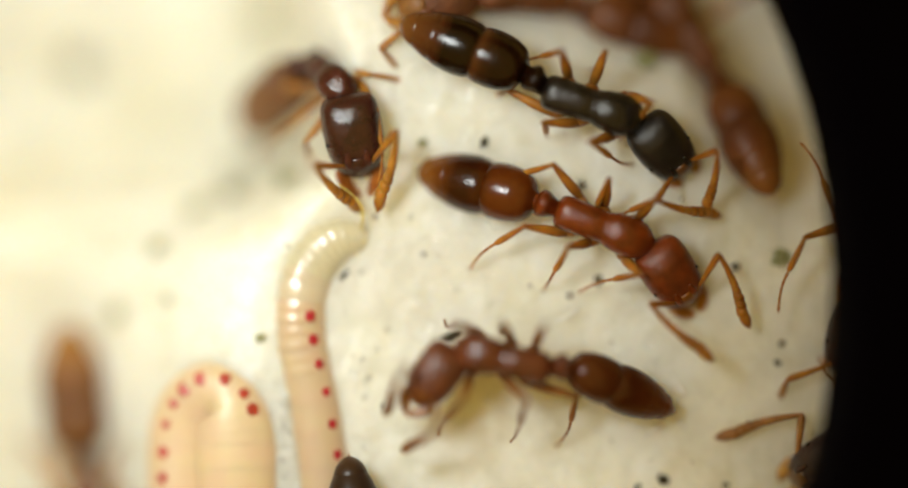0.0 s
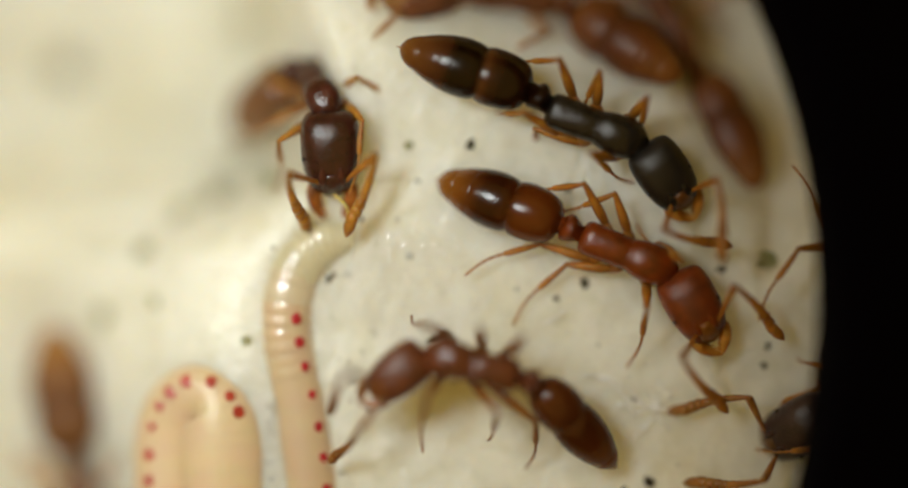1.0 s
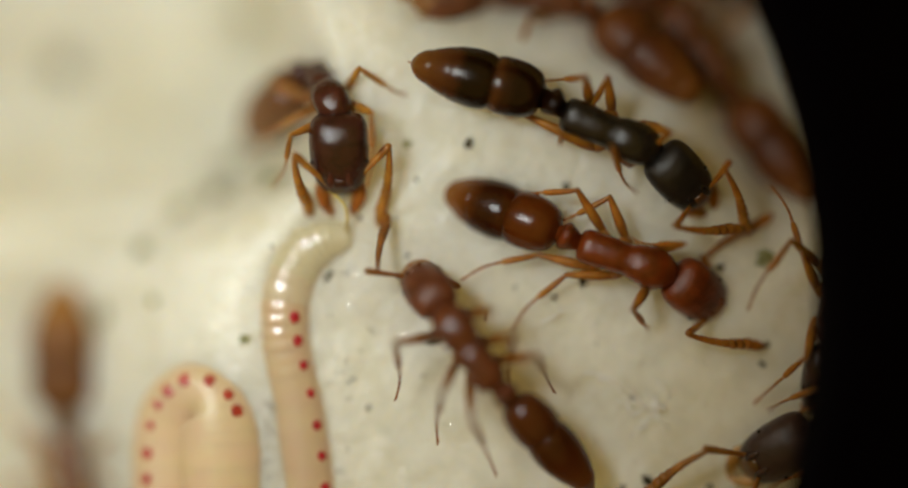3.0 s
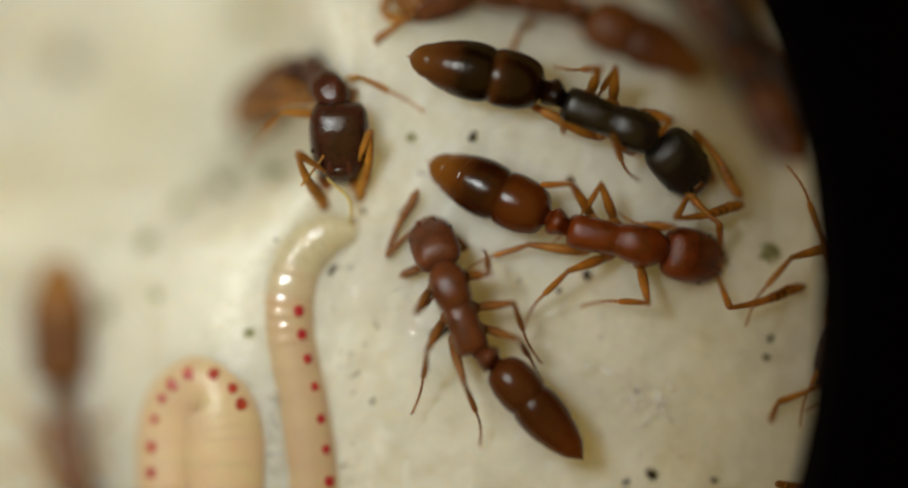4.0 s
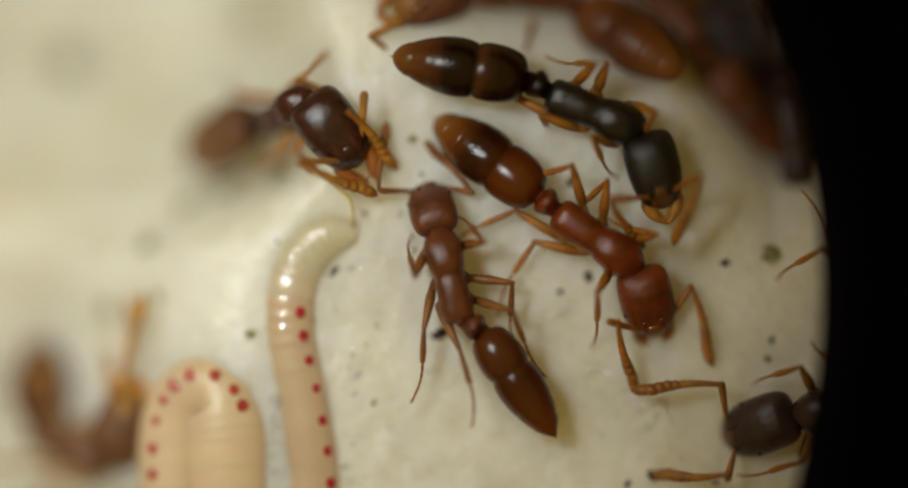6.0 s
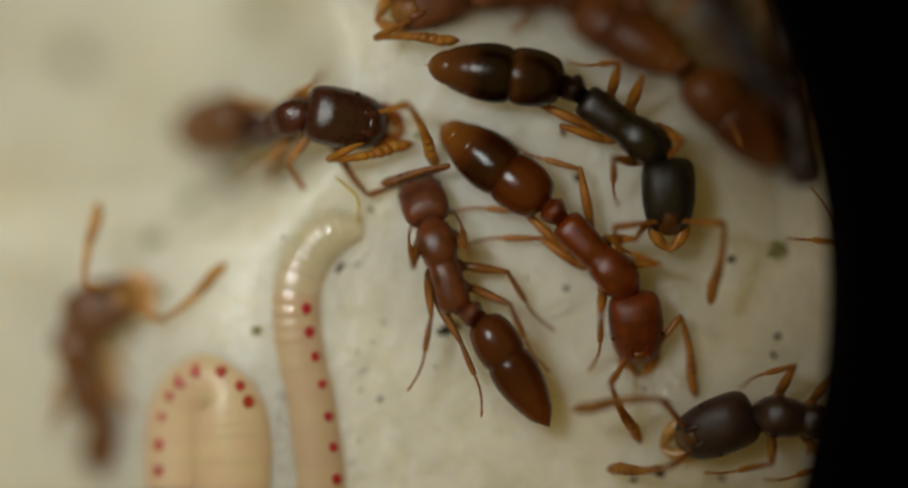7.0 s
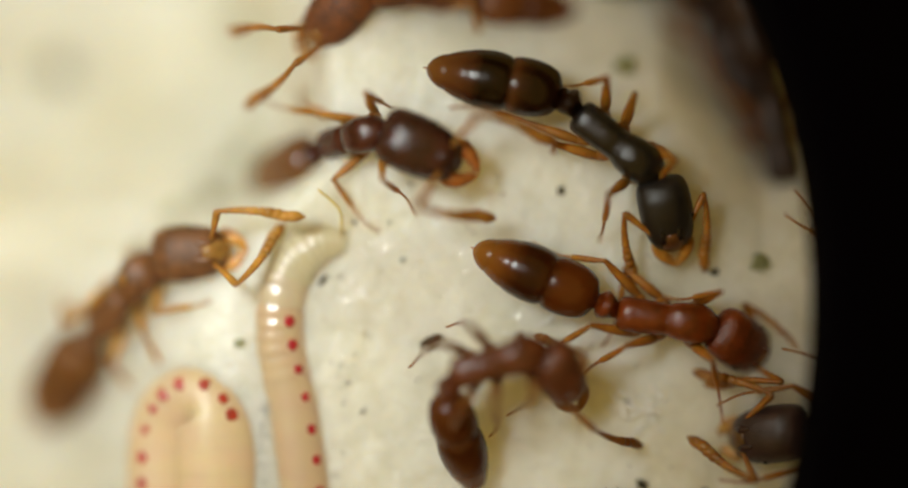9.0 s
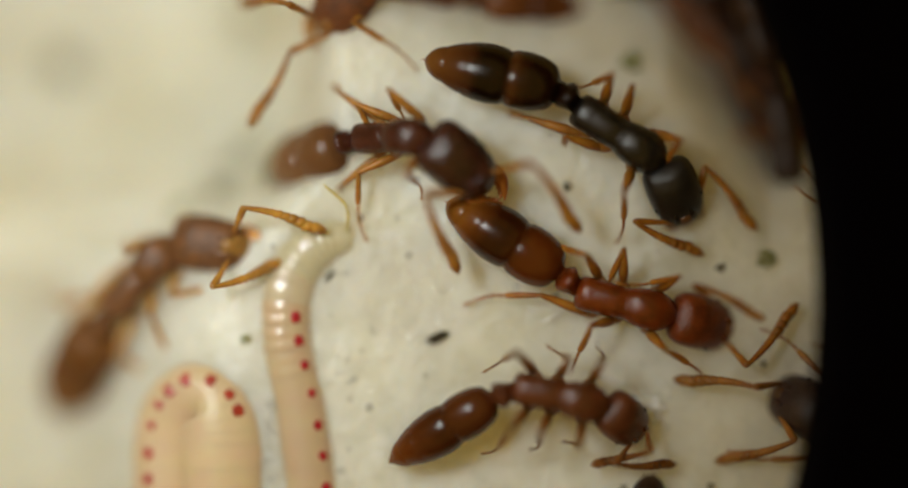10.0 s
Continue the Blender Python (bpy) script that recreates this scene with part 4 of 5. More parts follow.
    swing(climbing_ant, [(0, 50, 45, 20), (0.5, 50, 47, 24), (1, 50, 50, 31), (1.5, 50, 50, 31), (2, 50, 49, 30), (2.5, 50, 51, 37), 
        (4, 50, 46, 22), (4.5, 50, 43, 17), (5, 44, 12, -8), (5.5, -7, 2, -10), (7, -47, -10, -9), (7.5, -50, -19, -6), 
        (8, -35, 1, -9), (8.5, 36, 2, -10), (9, 19, 8, 0), (9.5, -0, 13, 3), (10, 12, 14, 8)])
    feel(climbing_ant, 1, [(0, 136, 36, -14, -19), (0.5, 129, 33, -11, -11), (1, 132, 37, -14, -16), (1.5, 130, 21, -14, -7), (2, 140, -14, 0, -4), 
        (2.5, 134, -13, 0, -4), (4, 158, 18, -2, -21), (4.5, 183, -18, 17, -5), (5, 174, -11, 33, -18), (5.5, 170, 0, 32, -29), 
        (7, 36, 65, -37, -35), (7.5, 74, 55, -20, -31), (8, 58, 44, -1, -22), (8.5, 63, 41, -9, -32), (9, 74, 35, 12, -29), 
        (9.5, 80, 54, -26, -29), (10, 69, 50, -5, -6)])
    feel(climbing_ant, -1, [(0, -114, 52, 21, -38), (0.5, -121, 42, 3, -33), (1, -116, 51, 4, -43), (1.5, -137, 20, 0, -19), 
        (2, -139, -14, 1, -11), (2.5, -141, 2, -2, -21), (4, -137, 39, 11, -32), (4.5, -139, -14, -4, -13), 
        (5, -117, 29, 23, -29), (5.5, -115, 46, 22, -32), (7, -144, 12, 14, -9), (7.5, -89, 48, 6, -24), (8, -91, 46, 3, -21), 
        (8.5, -101, 44, 1, -24), (9, -98, 38, 7, -33), (9.5, -132, 38, -2, -30), (10, -141, 14, -32, -8)])
    step(climbing_ant, 0, 1, [(0, -12, -15, -38, -30), (2.5, 24, 12, -78, -55), (5, -76, -21, -13, 19), (7.5, -42, -50, -23, -12), 
        (8.5, 28, 15, -169, -39), (9, 38, 38, -177, -17), (10, 123, 39, -214, -22)])
    step(climbing_ant, 0, -1, [(0, -89, -2, -65, -53), (2.5, -49, 23, -124, -61), (5, -135, 48, 38, -69), (7.5, -133, 47, 45, -51), 
        (8.5, -46, 24, -118, -44), (9, -57, 38, -121, -47), (10, -58, 62, -151, -27)])
    step(climbing_ant, 1, 1, [(0, 19, 4, 81, -62), (2.5, 55, 48, 160, -65), (5, 6, -4, -0, -80), (7.5, 7, -16, 158, -63), (8.5, 70, 26, 98, -62), 
        (9, 142, 53, 24, -39), (10, 151, 37, 136, -8)])
    step(climbing_ant, 1, -1, [(0, -94, 6, -47, -24), (2.5, -89, -1, -61, -35), (5, -135, 49, -21, -30), (7.5, -157, 56, -38, -53), 
        (8.5, -134, 48, 4, -15), (9, -136, 52, 85, -47), (10, -151, 37, 61, -36)])
    step(climbing_ant, 2, 1, [(0, 140, 25, 25, -55)])
    step(climbing_ant, 2, -1, [(0, -140, 25, -25, -55)])
    go(tan_ant, [(0, -4.486, -3.307, -1.182, -85, 14), (0.5, -4.455, -3.314, -1.167, -84, 14), (1, -4.371, -3.29, -1.116, -80, 14), 
        (1.5, -4.365, -3.386, -1.088, -82, 14), (2, -4.459, -3.09, -1.205, -80, 14), (2.5, -4.487, -2.93, -1.262, -81, 14), 
        (4, -4.587, -2.64, -1.381, -80, 14), (4.5, -4.628, -2.53, -1.44, -73, 14), (5, -4.728, -2.55, -1.456, -82, 14), 
        (5.5, -4.829, -2.45, -1.433, -96, 14), (6, -4.574, -2.452, -1.102, -23, 25), (6.4, -4.522, -2.094, -1.005, 71, 15), 
        (6.8, -4.598, -1.984, -0.784, 109, 14), (7, -4.53, -1.58, -0.941, 104, 14), (7.5, -4.28, -1.315, -0.72, 79, 14), 
        (8, -4.086, -1.007, -0.64, 68, 14), (8.5, -4.026, -0.793, -0.636, 61, 16), (9, -3.772, -0.542, -0.436, 52, 20), 
        (9.5, -3.714, -0.421, -0.481, 52, 14), (10, -3.661, -0.387, -0.457, 47, 14)])
    nod(tan_ant, [(0, -1, -23, -0), (0.5, -1, -19, -0), (1, -3, -12, -1), (1.5, -1, -14, -0), (2, -3, -13, -1), (2.5, 2, -11, 1), 
        (4, 28, 5, 7), (4.5, 36, 6, 9), (5, 57, 10, 12), (5.5, 139, 28, 10), (6, 90, 19, 26), (6.4, -23, 4, -6), 
        (6.8, -72, -7, -13), (7, -78, 10, -14), (7.5, -55, 10, -12), (8, -48, 8, -11), (8.5, -46, 6, -12), (9, -45, 3, -15), 
        (9.5, -47, 8, -11), (10, -50, 9, -11)])
    swing(tan_ant, [(0, 11, 1, -6), (0.5, 9, 1, -5), (1, 4, -0, -4), (1.5, 6, 1, -3), (2, -0, -9, -11), (2.5, 2, -9, -13), (4, -4, -9, -14), 
        (4.5, -7, -19, -13), (5, -8, -17, -13), (5.5, -19, -4, 9), (6, -50, -58, 37), (6.4, -60, -105, 52), (6.8, -26, -38, 36), 
        (7, 33, -12, 32), (7.5, -50, -16, 33), (8, -33, -9, 32), (8.5, -13, 2, 30), (9, -1, 4, 22), (9.5, 6, 8, 25), 
        (10, 10, 11, 27)])
    feel(tan_ant, 1, [(5.5, -8, -17, -9, -17), (7, 143, 61, 68, -19), (7.5, 82, 57, 7, -17), (8, 71, 53, 41, -13), (8.5, 37, 42, -1, -17), 
        (9, 52, 47, -1, -17), (9.5, 47, 45, -12, -17), (10, 52, 46, -3, -33)])
    feel(tan_ant, -1, [(5.5, 45, -13, -4, -59), (7, -33, 30, 11, -13), (7.5, -43, 37, -14, -39), (8, -56, 47, -7, -42), (8.5, -29, 20, 31, -24), 
        (9, -35, 36, 49, -40), (9.5, -90, 54, 22, -44), (10, -93, 53, 22, -44)])
    step(tan_ant, 0, 1, [(7, -137, 72, 174, -0), (7.5, -219, 72, 174, -39), (8.5, -111, 70, 181, -2), (10, -203, 73, 191, -25)])
    step(tan_ant, 0, -1, [(7, -157, 13, 78, -14), (7.5, -150, 46, 110, -19), (8.5, -136, 63, 100, -5), (10, -130, 64, 117, -12)])
    step(tan_ant, 1, 1, [(0, 151, 68, -111, -48), (4, 40, 50, -282, -52), (5.5, 27, -12, -303, -1), (7, 134, 66, -183, -42), 
        (7.5, 145, 53, -185, -59), (8.5, 171, 60, -159, -60), (10, 175, 14, -32, -46)])
    step(tan_ant, 1, -1, [(7, -154, 53, 0, -66), (7.5, -161, 31, 26, -31), (8.5, -106, 60, -20, -70), (10, -117, 69, -58, -86)])
    step(tan_ant, 2, 1, [(0, 158, 56, -51, -67), (4, 85, 62, 84, -53), (5.5, 87, 63, 95, -40), (7, 109, 67, 151, -38), (7.5, 158, 55, 180, -60), 
        (8.5, 154, 61, 194, -38), (10, 182, 14, 263, -51)])
    step(tan_ant, 2, -1, [(0, -164, 13, 76, -51), (4, -144, 72, 177, -29), (5.5, 15, 47, 186, -5), (7, 181, 14, 27, -5), (7.5, 210, 70, -114, -72), 
        (8.5, 207, 61, 64, -76), (10, 197, 25, 89, -29)])
    go(dusky_ant, [(0, 4.996, -2.182, 0.420, -163, 0), (0.5, 4.878, -1.841, 0.420, -175, 0), (1, 4.809, -1.860, 0.420, -172, 0), 
        (1.5, 4.663, -2.000, 0.420, -175, 0), (2, 4.565, -1.998, 0.420, -171, 0), (2.5, 4.502, -2.009, 0.420, -169, 0), 
        (4, 5.062, -2.126, 0.420, -168, 0), (4.5, 5.095, -2.099, 0.420, -167, 0), (5, 4.941, -1.993, 0.420, -171, 0), 
        (5.5, 4.673, -1.927, 0.420, -171, 0), (7, 3.825, -2.136, 0.420, -188, 0), (7.5, 3.744, -2.112, 0.420, -185, 0), 
        (8, 4.368, -1.989, 0.420, -172, 0), (8.5, 4.518, -2.003, 0.420, -176, 0), (9, 4.641, -2.029, 0.420, -172, 0), 
        (9.5, 4.806, -2.002, 0.420, -173, 0), (10, 4.899, -2.135, 0.420, -184, 0)])
    nod(dusky_ant, [(0, 12, -20, 0), (0.5, 24, -30, 0), (1, 21, -28, -0), (1.5, 14, -30, 0), (2, 11, -21, 0), (2.5, 7, -11, 0), 
        (4, 62, -30, 0), (4.5, 64, -30, 0), (5, 14, -30, -0), (5.5, 11, -30, 0), (7, 30, -9, 0), (7.5, 28, 0, 0), (8, 10, 0, 0), 
        (8.5, 5, -20, 0), (9, 0, -20, 0), (9.5, 13, -30, -0), (10, -25, -30, -0)])
    swing(dusky_ant, [(0, 9, -1, 16), (0.5, 9, 6, 26), (1, -7, 6, 18), (1.5, 9, 11, 16), (2, 5, 8, 23), (2.5, 26, 7, 13), (4, 2, 4, 23), 
        (4.5, 1, 4, 23), (5, 5, 5, 25), (5.5, -12, 4, 18), (7, 1, 2, 28), (7.5, 3, 4, 23), (8, -10, -5, 33), (8.5, 4, 3, 37), 
        (9, 11, -2, 33), (9.5, -8, -3, 28), (10, 4, -1, 28)])
    feel(dusky_ant, 1, [(0.5, 135, 39, 4, -0), (1, 79, 74, -15, -4), (1.5, -96, 67, -67, -22), (2, -26, 75, 19, -18), (2.5, 31, 65, 10, -37), 
        (5, 89, 64, -27, -2), (5.5, 109, 58, -16, -2), (7, 10, 64, -5, -40), (7.5, 18, 55, -10, -50), (8, 133, 55, -6, -42), 
        (8.5, 119, 49, -26, -21), (9, 126, 46, -28, -15), (9.5, -13, 85, -77, -28), (10, 155, 12, 47, -4)])
    feel(dusky_ant, -1, [(0, -124, -12, -21, 10), (0.5, -120, 35, -34, -2), (1, -112, 33, -23, 1), (1.5, -133, 21, -31, 2), 
        (2, -93, 44, -13, -11), (2.5, -40, 45, -1, -7), (5, -120, 14, -24, 15), (5.5, -121, 17, -27, 27), (7, -81, 46, -23, 9), 
        (7.5, -69, 28, -29, 0), (8, -118, 32, -14, -42), (8.5, -153, 9, -23, -6), (9, -147, 13, -29, -9), 
        (9.5, -114, 52, 66, -21), (10, -276, 69, 14, -0)])
    step(dusky_ant, 0, 1, [(0, 13, 28, 18, -55), (2.5, 32, 57, -130, -71), (5.5, 41, 46, -72, -68), (7.5, 102, 60, -112, -23), 
        (8, 49, 60, -63, -38), (10, 18, 0, -12, -7)])
    step(dusky_ant, 0, -1, [(0, -63, 57, 154, -78), (2.5, -66, 60, 129, -26), (5.5, -52, 54, 119, -40), (7.5, -118, 45, 152, 1), 
        (8, -81, 51, 123, -25), (10, -35, 17, -7, -37)])
    step(dusky_ant, 1, 1, [(7.5, 135, 50, -126, -11)])
    step(dusky_ant, 1, -1, [(0, -60, 60, -164, -76), (2.5, -68, 60, -205, -74), (5.5, -55, 60, -205, -74), (7.5, -123, 42, -180, 6), 
        (8, -118, 60, -228, -16), (10, -43, 39, -349, -73)])
    step(dusky_ant, 2, 1, [(0, 140, 25, 25, -55)])
    step(dusky_ant, 2, -1, [(0, -140, 25, -25, -55)])
    go(rusty_ant, [(0, 0.527, 2.844, -1.012, 174, 24), (1, 0.535, 2.914, -1.154, 170, 11), (2.5, 0.921, 2.913, -1.264, 168, 2), 
        (4, 0.642, 2.803, -1.057, 168, 12), (5.5, 0.617, 2.873, -1.128, 172, 13), (7, 0.472, 2.783, -0.85, 178, 25), 
        (7.5, 0.327, 2.869, -0.882, 180, 25), (8, -0.157, 2.769, -0.466, 178, 25), (8.5, -0.463, 2.882, -0.477, 178, 25), 
        (9, -0.524, 2.948, -0.545, 177, 25), (10, -0.532, 2.985, -0.554, 169, 25)])
    nod(rusty_ant, [(0, 22, -5, 9), (1, 24, 8, 5), (2.5, 31, 16, 1), (4, 29, 7, 6), (5.5, 27, 6, 6), (7, 21, -6, 9), (7.5, 22, -6, 9), 
        (8, 33, -18, 13), (8.5, 52, -27, 20), (9, 60, -32, 23), (10, 72, -27, 25)])
    swing(rusty_ant, [(0, -12, -14, -21), (1, -12, -26, -31), (2.5, -16, -34, -24), (4, -14, -15, -10), (5.5, -15, -34, -40), 
        (7, -23, -36, -41), (7.5, -21, -41, -39), (8, -6, -13, -6), (8.5, -7, -10, 1), (9, -5, -8, 0), (10, 4, -1, -2)])
    feel(rusty_ant, 1, [(0, 24, -16, 123, -23), (0.5, 35, -15, 127, -18), (2.5, 11, -17, 96, -30), (4, 18, -17, 111, -27), (5.5, 10, -17, 115, -25), (7, 7, 18, 167, 2), (8, 97, 56, 42, -53), (8.5, 23, 64, -42, -43), (9, -14, 60, 1, -21), 
        (10, -29, 15, 18, 16)])
    feel(rusty_ant, -1, [(5.5, -36, 24, -48, -20), (7, -33, -15, -53, -15), (8, -66, 46, -47, -53), (8.5, -111, 52, -2, -40), 
        (9, -63, 65, -46, -39), (10, -97, 54, -53, -42)])
    step(rusty_ant, 0, 1, [(0, 26, -22, 54, 3), (1, 38, -8, 54, 0), (2.5, 38, -1, 35, 1), (5.5, 42, -10, 48, 2), (8, 52, -16, 71, 13), 
        (10, 45, 29, 109, 20)])
    step(rusty_ant, 0, -1, [(0, -55, 25, 15, -55)])
    step(rusty_ant, 1, 1, [(0, 19, -23, 6, -4), (1, 19, -10, 8, 1), (2.5, 16, -2, 15, -5), (5.5, 15, -13, 22, -4), (8, 17, 4, 100, 8), 
        (10, 157, 23, 5, -4)])
    step(rusty_ant, 1, -1, [(0, -95, 25, -5, -55)])
    step(rusty_ant, 2, 1, [(0, 169, 23, -69, -9), (1, 139, 69, -107, 1), (2.5, 6, 58, -244, -20), (5.5, 62, 56, -321, -57), (8, -106, 79, -160, 23), 
        (10, -178, 25, -29, -5)])
    step(rusty_ant, 2, -1, [(0, -140, 25, -25, -55)])
    go(red_rim_ant, [(0, 2.459, 2.494, -1.379, 125, -0), (1, 2.416, 2.693, -1.38, 117, -0), (2.5, 2.598, 2.314, -1.38, 128, -0), 
        (4, 3.032, 2.502, -1.38, 122, 0), (5.5, 2.643, 2.769, -1.38, 125, 0), (7, 2.052, 2.446, -1.044, 129, -25), 
        (8, 2.413, 2.478, -1.376, 128, -0), (9, 3.038, 3.011, -1.38, 111, 0), (10, 2.762, 2.71, -1.38, 130, 0)])
    nod(red_rim_ant, [(0, 21, -0, -0), (1, 30, -1, -0), (2.5, 13, -1, -0), (4, 19, -1, 0), (5.5, 16, -1, 0), (7, 17, 18, -7), (8, 16, -0, -0), 
        (9, 28, -1, 0), (10, 12, -1, 0)])
    swing(red_rim_ant, [(0, -5, -12, -30), (1, 8, -1, -20), (2.5, 2, 4, -19), (4, -3, -6, -9), (5.5, -2, -4, 0), (7, 2, 7, 37), (8, 2, -4, 0), 
        (9, 6, -1, 0), (10, -5, -3, -0)])
    feel(red_rim_ant, 1, [(0, 60, 15, 5, -20)])
    feel(red_rim_ant, -1, [(0, -60, 15, -5, -20)])
    step(red_rim_ant, 0, 1, [(0, 55, 25, -15, -55)])
    step(red_rim_ant, 0, -1, [(0, -55, 25, 15, -55)])
    step(red_rim_ant, 1, 1, [(0, 95, 25, 5, -55)])
    step(red_rim_ant, 1, -1, [(0, -95, 25, -5, -55)])
    step(red_rim_ant, 2, 1, [(0, -170, -0, 4, 0), (5.5, -164, 0, -10, 0), (10, -161, 0, -13, 0)])
    step(red_rim_ant, 2, -1, [(0, 132, -0, -0, -5), (5.5, 142, 0, -4, -10), (10, 139, 0, -19, -10)])
    go(black_rim_ant, [(0, 4.17, 3.663, -1.38, 115, 0), (2.5, 4.106, 3.703, -1.38, 115, 0), (4, 3.065, 2.824, -1.38, 134, 0), 
        (5.5, 3.48, 2.636, -1.38, 114, 0), (7, 2.98, 2.729, -1.38, 118, 0), (8, 3.107, 2.647, -1.38, 122, 0), 
        (9, 2.902, 2.994, -1.38, 138, 0), (10, 3.016, 2.727, -1.38, 129, 0)])
    nod(black_rim_ant, [(0, 12, -1, 0), (2.5, 12, -1, 0), (4, 11, -1, 0), (5.5, 20, -1, 0), (7, 17, -1, -0), (8, 31, -1, 0), (9, 53, -1, -0), 
        (10, 45, -1, -0)])
    swing(black_rim_ant, [(0, 2, 20, 0), (2.5, 2, 18, 0), (4, -5, -8, 0), (5.5, -1, -7, -19), (7, 13, -9, -6), (8, -7, -0, 0), (9, -31, -27, 0), 
        (10, -16, -6, 0)])
    feel(black_rim_ant, 1, [(0, 60, 15, 5, -20)])
    feel(black_rim_ant, -1, [(0, -60, 15, -5, -20)])
    step(black_rim_ant, 0, 1, [(0, 55, 25, -15, -55)])
    step(black_rim_ant, 0, -1, [(0, -55, 25, 15, -55)])
    step(black_rim_ant, 1, 1, [(0, 95, 25, 5, -55)])
    step(black_rim_ant, 1, -1, [(0, -95, 25, -5, -55)])
    step(black_rim_ant, 2, 1, [(0, -166, 0, -32, 0), (5.5, -168, 0, -21, 0), (10, -174, 0, -22, 0)])
    step(black_rim_ant, 2, -1, [(5.5, 147, 0, -5, 0), (10, 154, 0, -14, 0)])
    for a, rows in ((side_rim_ant, [(0, 2.47, 4.75, -1.2, -60, 0), (3, 2.57, 4.15, -1.2, -60, 0), (4, 3.14, 2.60, -1.2, -66, 0), (5, 3.76, 1.70, -1.2, -77, 0),
                                    (5.5, 3.86, 1.15, -1.2, -82, 0), (7, 3.90, 1.02, -1.2, -84, 0), (8.5, 3.84, 1.20, -1.2, -80, 0), (10, 3.82, 1.15, -1.2, -84, 0)]),
                    (upper_rim_ant, [(0, 2.32, 5.8, -1.2, -60, 0), (4.5, 2.52, 4.5, -1.2, -60, 0), (5.5, 2.94, 2.65, -1.2, -64, 0), (7, 3.34, 2, -1.2, -68, 0), (8, 3.3, 2.12, -1.2, -66, 0), (10, 3.38, 1.85, -1.2, -70, 0)])):
        go(a, rows)
        nod(a, [(0, -8, -10, 0), (5, 10, -6, 0), (10, -6, -10, 0)])
        swing(a, [(0, 6, 8, 4), (5, -6, -10, 6), (10, 5, 6, 4)])
        for sg in (1, -1):
            feel(a, sg, [(0, sg * 60, 15, sg * 5, -20), (5, sg * 75, 20, sg * -12, -25), (10, sg * 55, 15, sg * 5, -20)])
            for i, (turn, knee) in enumerate(((55, -15), (95, 5), (140, 25))):
                step(a, i, sg, [(0, sg * turn, 25, sg * knee, -55), (5, sg * (turn - 12), 25, sg * (knee + 14), -55), (10, sg * (turn + 8), 25, sg * knee, -55)])
    go(edge_ant, [(0, 4.513, -0.179, 0.420, -94, 0), (1, 4.600, -0.397, 0.420, -93, 0), (2, 4.413, -1.054, 0.420, -95, 0), 
        (2.5, 4.310, -0.851, 0.420, -94, 0), (4, 4.506, -0.487, 0.420, -93, 0), (4.5, 4.506, -0.460, 0.420, -93, 0), 
        (5.5, 4.633, -0.752, 0.420, -93, 0), (8, 4.699, -0.758, 0.420, -93, 0), (10, 4.726, -0.414, 0.420, -93, 0)])
    nod(edge_ant, [(0, -10, -25, 0), (1, -10, -25, 0), (2, -7, -25, 0), (2.5, -3, -25, 0), (4, -10, -25, 0), (4.5, -10, -25, 0), 
        (5.5, -1, -25, 0), (8, -1, -25, 0), (10, -5, -25, -0)])
    swing(edge_ant, [(0, 4, -2, 20), (1, -1, -5, 13), (2, -4, 0, 14), (2.5, -4, -1, 14), (4, -1, -5, 13), (4.5, -1, -5, 13), 
        (5.5, -1, -2, 14), (8, -1, -2, 14), (10, -1, -2, 14)])
    feel(edge_ant, 1, [(0, 60, 15, 5, -20)])
    feel(edge_ant, -1, [(0, -60, 15, -5, -20)])
    step(edge_ant, 0, 1, [(0, 55, 25, -15, -55)])
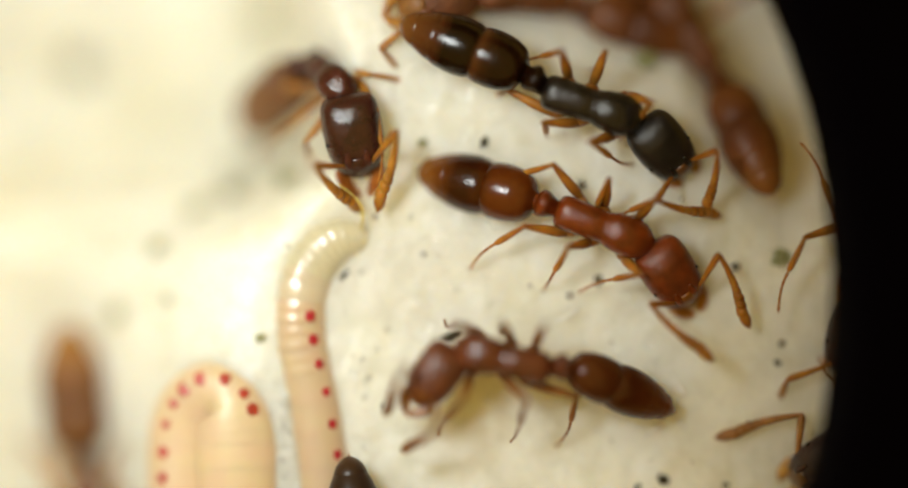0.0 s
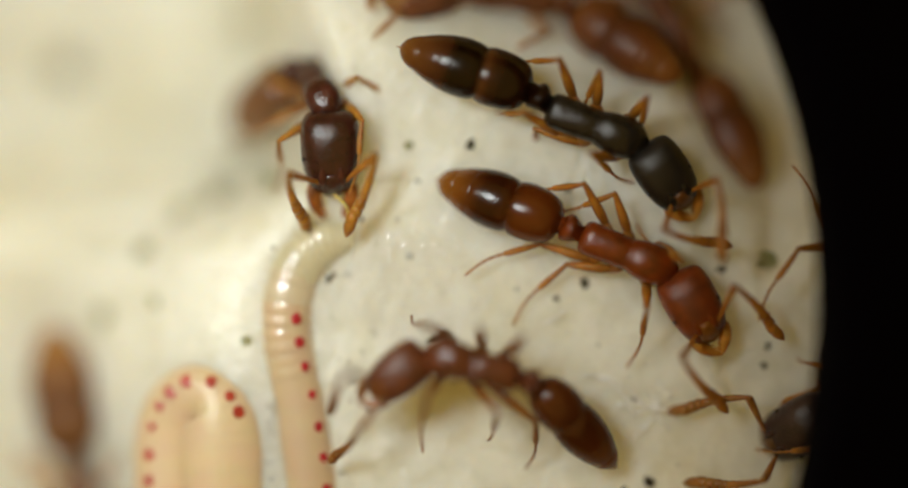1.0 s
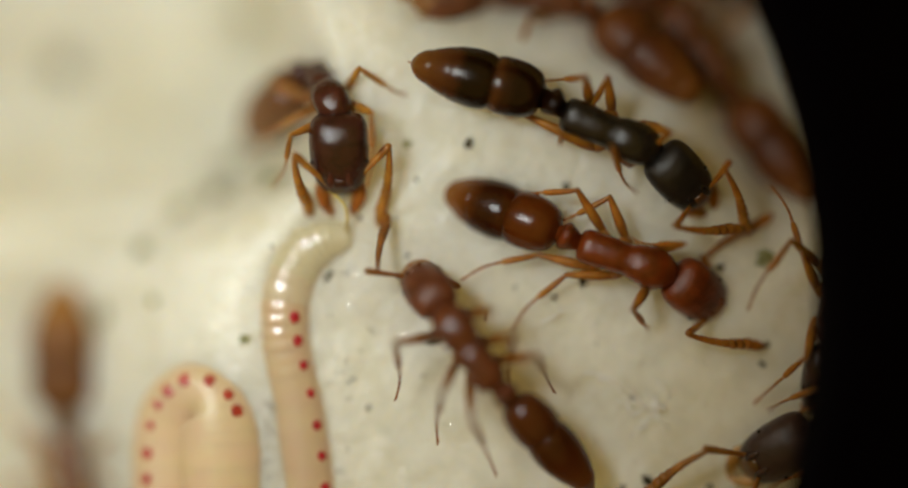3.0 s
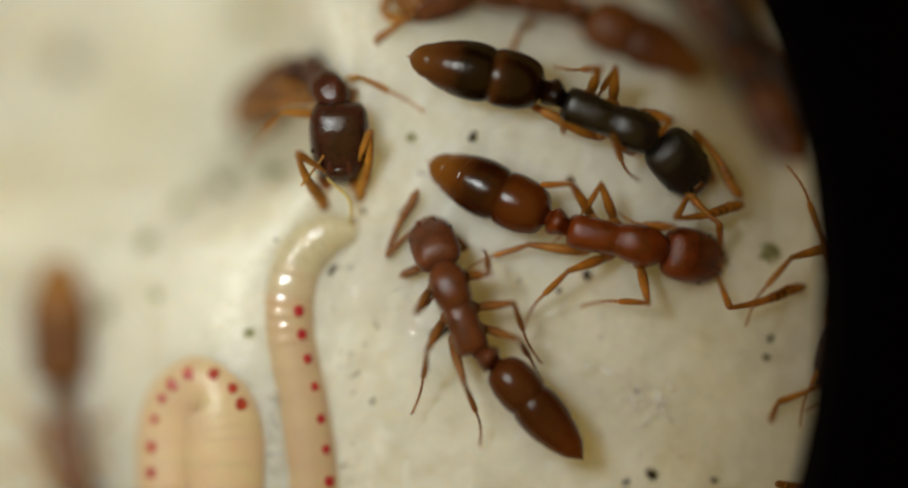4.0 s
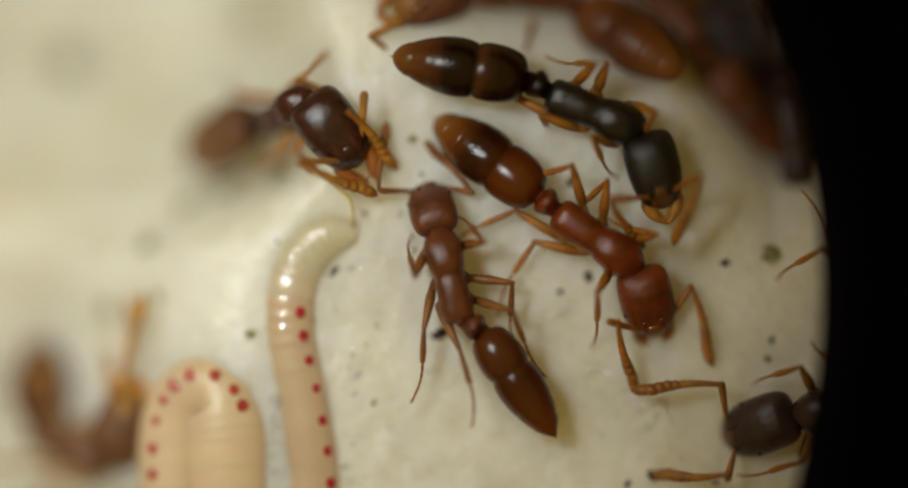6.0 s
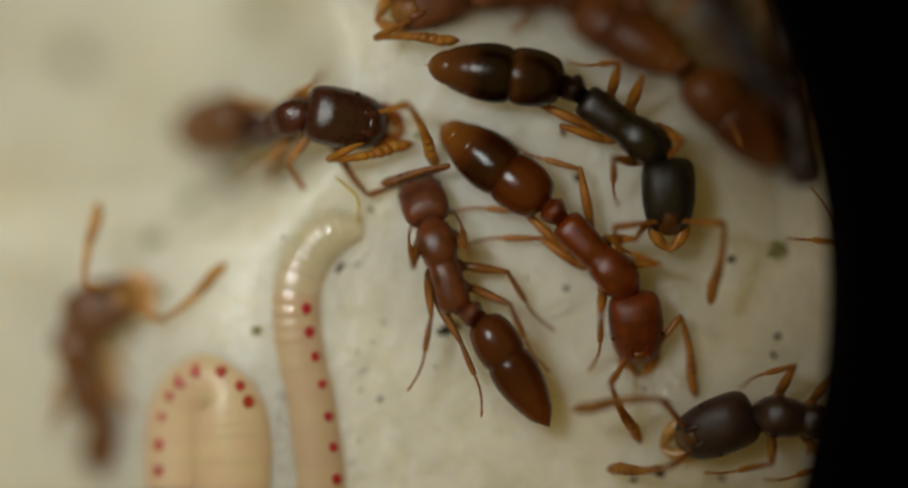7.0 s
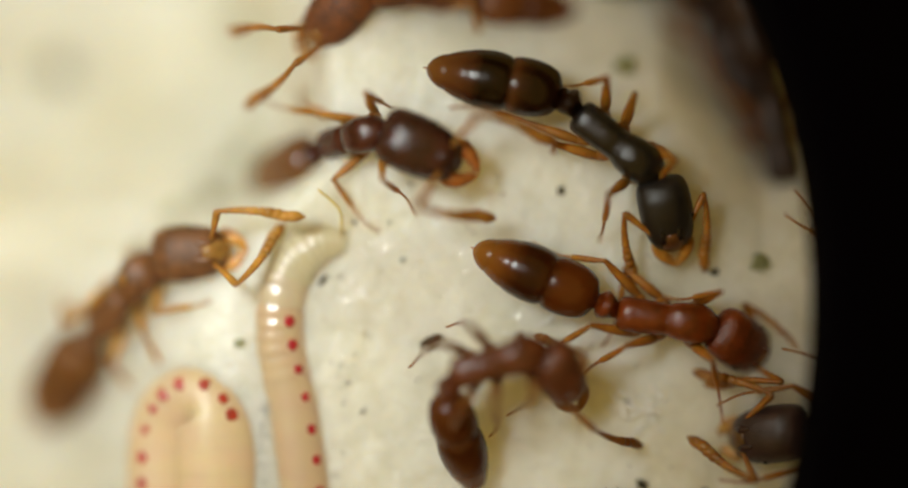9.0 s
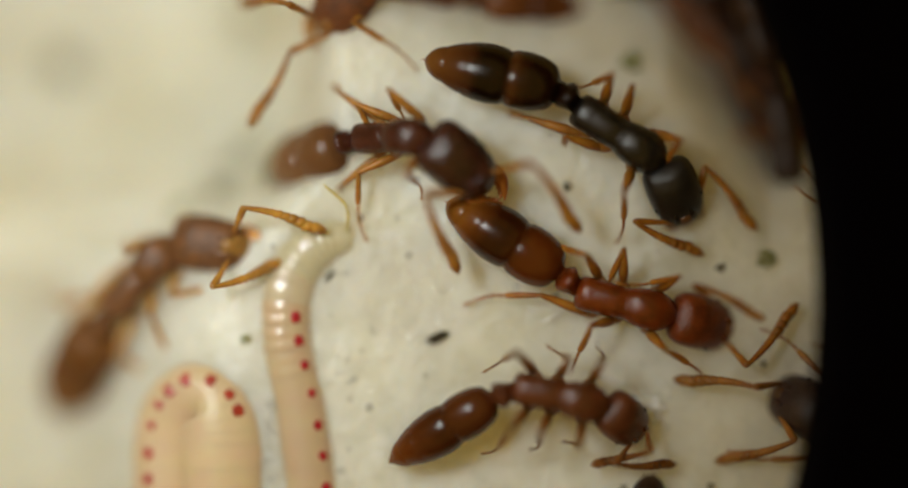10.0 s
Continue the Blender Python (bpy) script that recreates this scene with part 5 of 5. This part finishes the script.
    step(edge_ant, 0, -1, [(0, 6, 0, -10, -10), (1, 5, 0, -17, -10), (2.5, -18, 53, -124, -79), (4.5, 5, 0, -17, -10), (5.5, 1, 32, -26, -61), 
        (10, -4, 0, -5, -10)])
    step(edge_ant, 1, 1, [(0, 95, 25, 5, -55)])
    step(edge_ant, 1, -1, [(0, -150, 40, -20, -60), (5.5, -150, 40, -20, -60), (10, -150, 40, -20, -60)])
    step(edge_ant, 2, 1, [(0, 140, 25, 25, -55)])
    step(edge_ant, 2, -1, [(0, -69, 29, 57, -31), (1, -83, 34, 56, -21), (2.5, -140, 46, 100, 11), (4.5, -62, 26, 24, -24), (5.5, -109, 36, 107, -36), (10, -151, 60, 120, -65)])
    go(low_ant, [(0, -1.160, -4.730, 0.420, -83, 0), (0.4, -0.980, -5.040, 0.420, -81, 0), (1, -0.471, -5.329, 0.420, -75, 0), 
        (5, 1.913, -5.519, 0.420, -45, 0), (10, 1.754, -4.883, 0.420, -101, 0)])
    nod(low_ant, [(0, 0, -17, 0), (0.4, -1, -25, 0), (1, 5, -23, 0), (5, 5, -14, -0), (10, -5, -25, 0)])
    swing(low_ant, [(0, 0, -1, 0), (0.4, -2, 1, 0), (1, -1, -2, 3), (5, -19, -15, 0), (10, -3, -2, 8)])
    feel(low_ant, 1, [(0, 60, 15, 5, -20)])
    feel(low_ant, -1, [(0, -60, 15, -5, -20)])
    step(low_ant, 0, 1, [(0, 55, 25, -15, -55)])
    step(low_ant, 0, -1, [(0, -55, 25, 15, -55)])
    step(low_ant, 1, 1, [(0, 95, 25, 5, -55)])
    step(low_ant, 1, -1, [(0, -95, 25, -5, -55)])
    step(low_ant, 2, 1, [(0, 140, 25, 25, -55)])
    step(low_ant, 2, -1, [(0, -177, 25, 35, -51)])
    bite(climbing_ant, [(0, 10), (0.5, 12), (1, 20), (2, 20), (2.5, 22), (4, 4), (4.5, 0), (5, 4), (5.5, 8), (7, 0), (7.5, 2), (8, 4), (8.5, 6), (9, 4), (9.5, 6), (10, 5)])


motions()
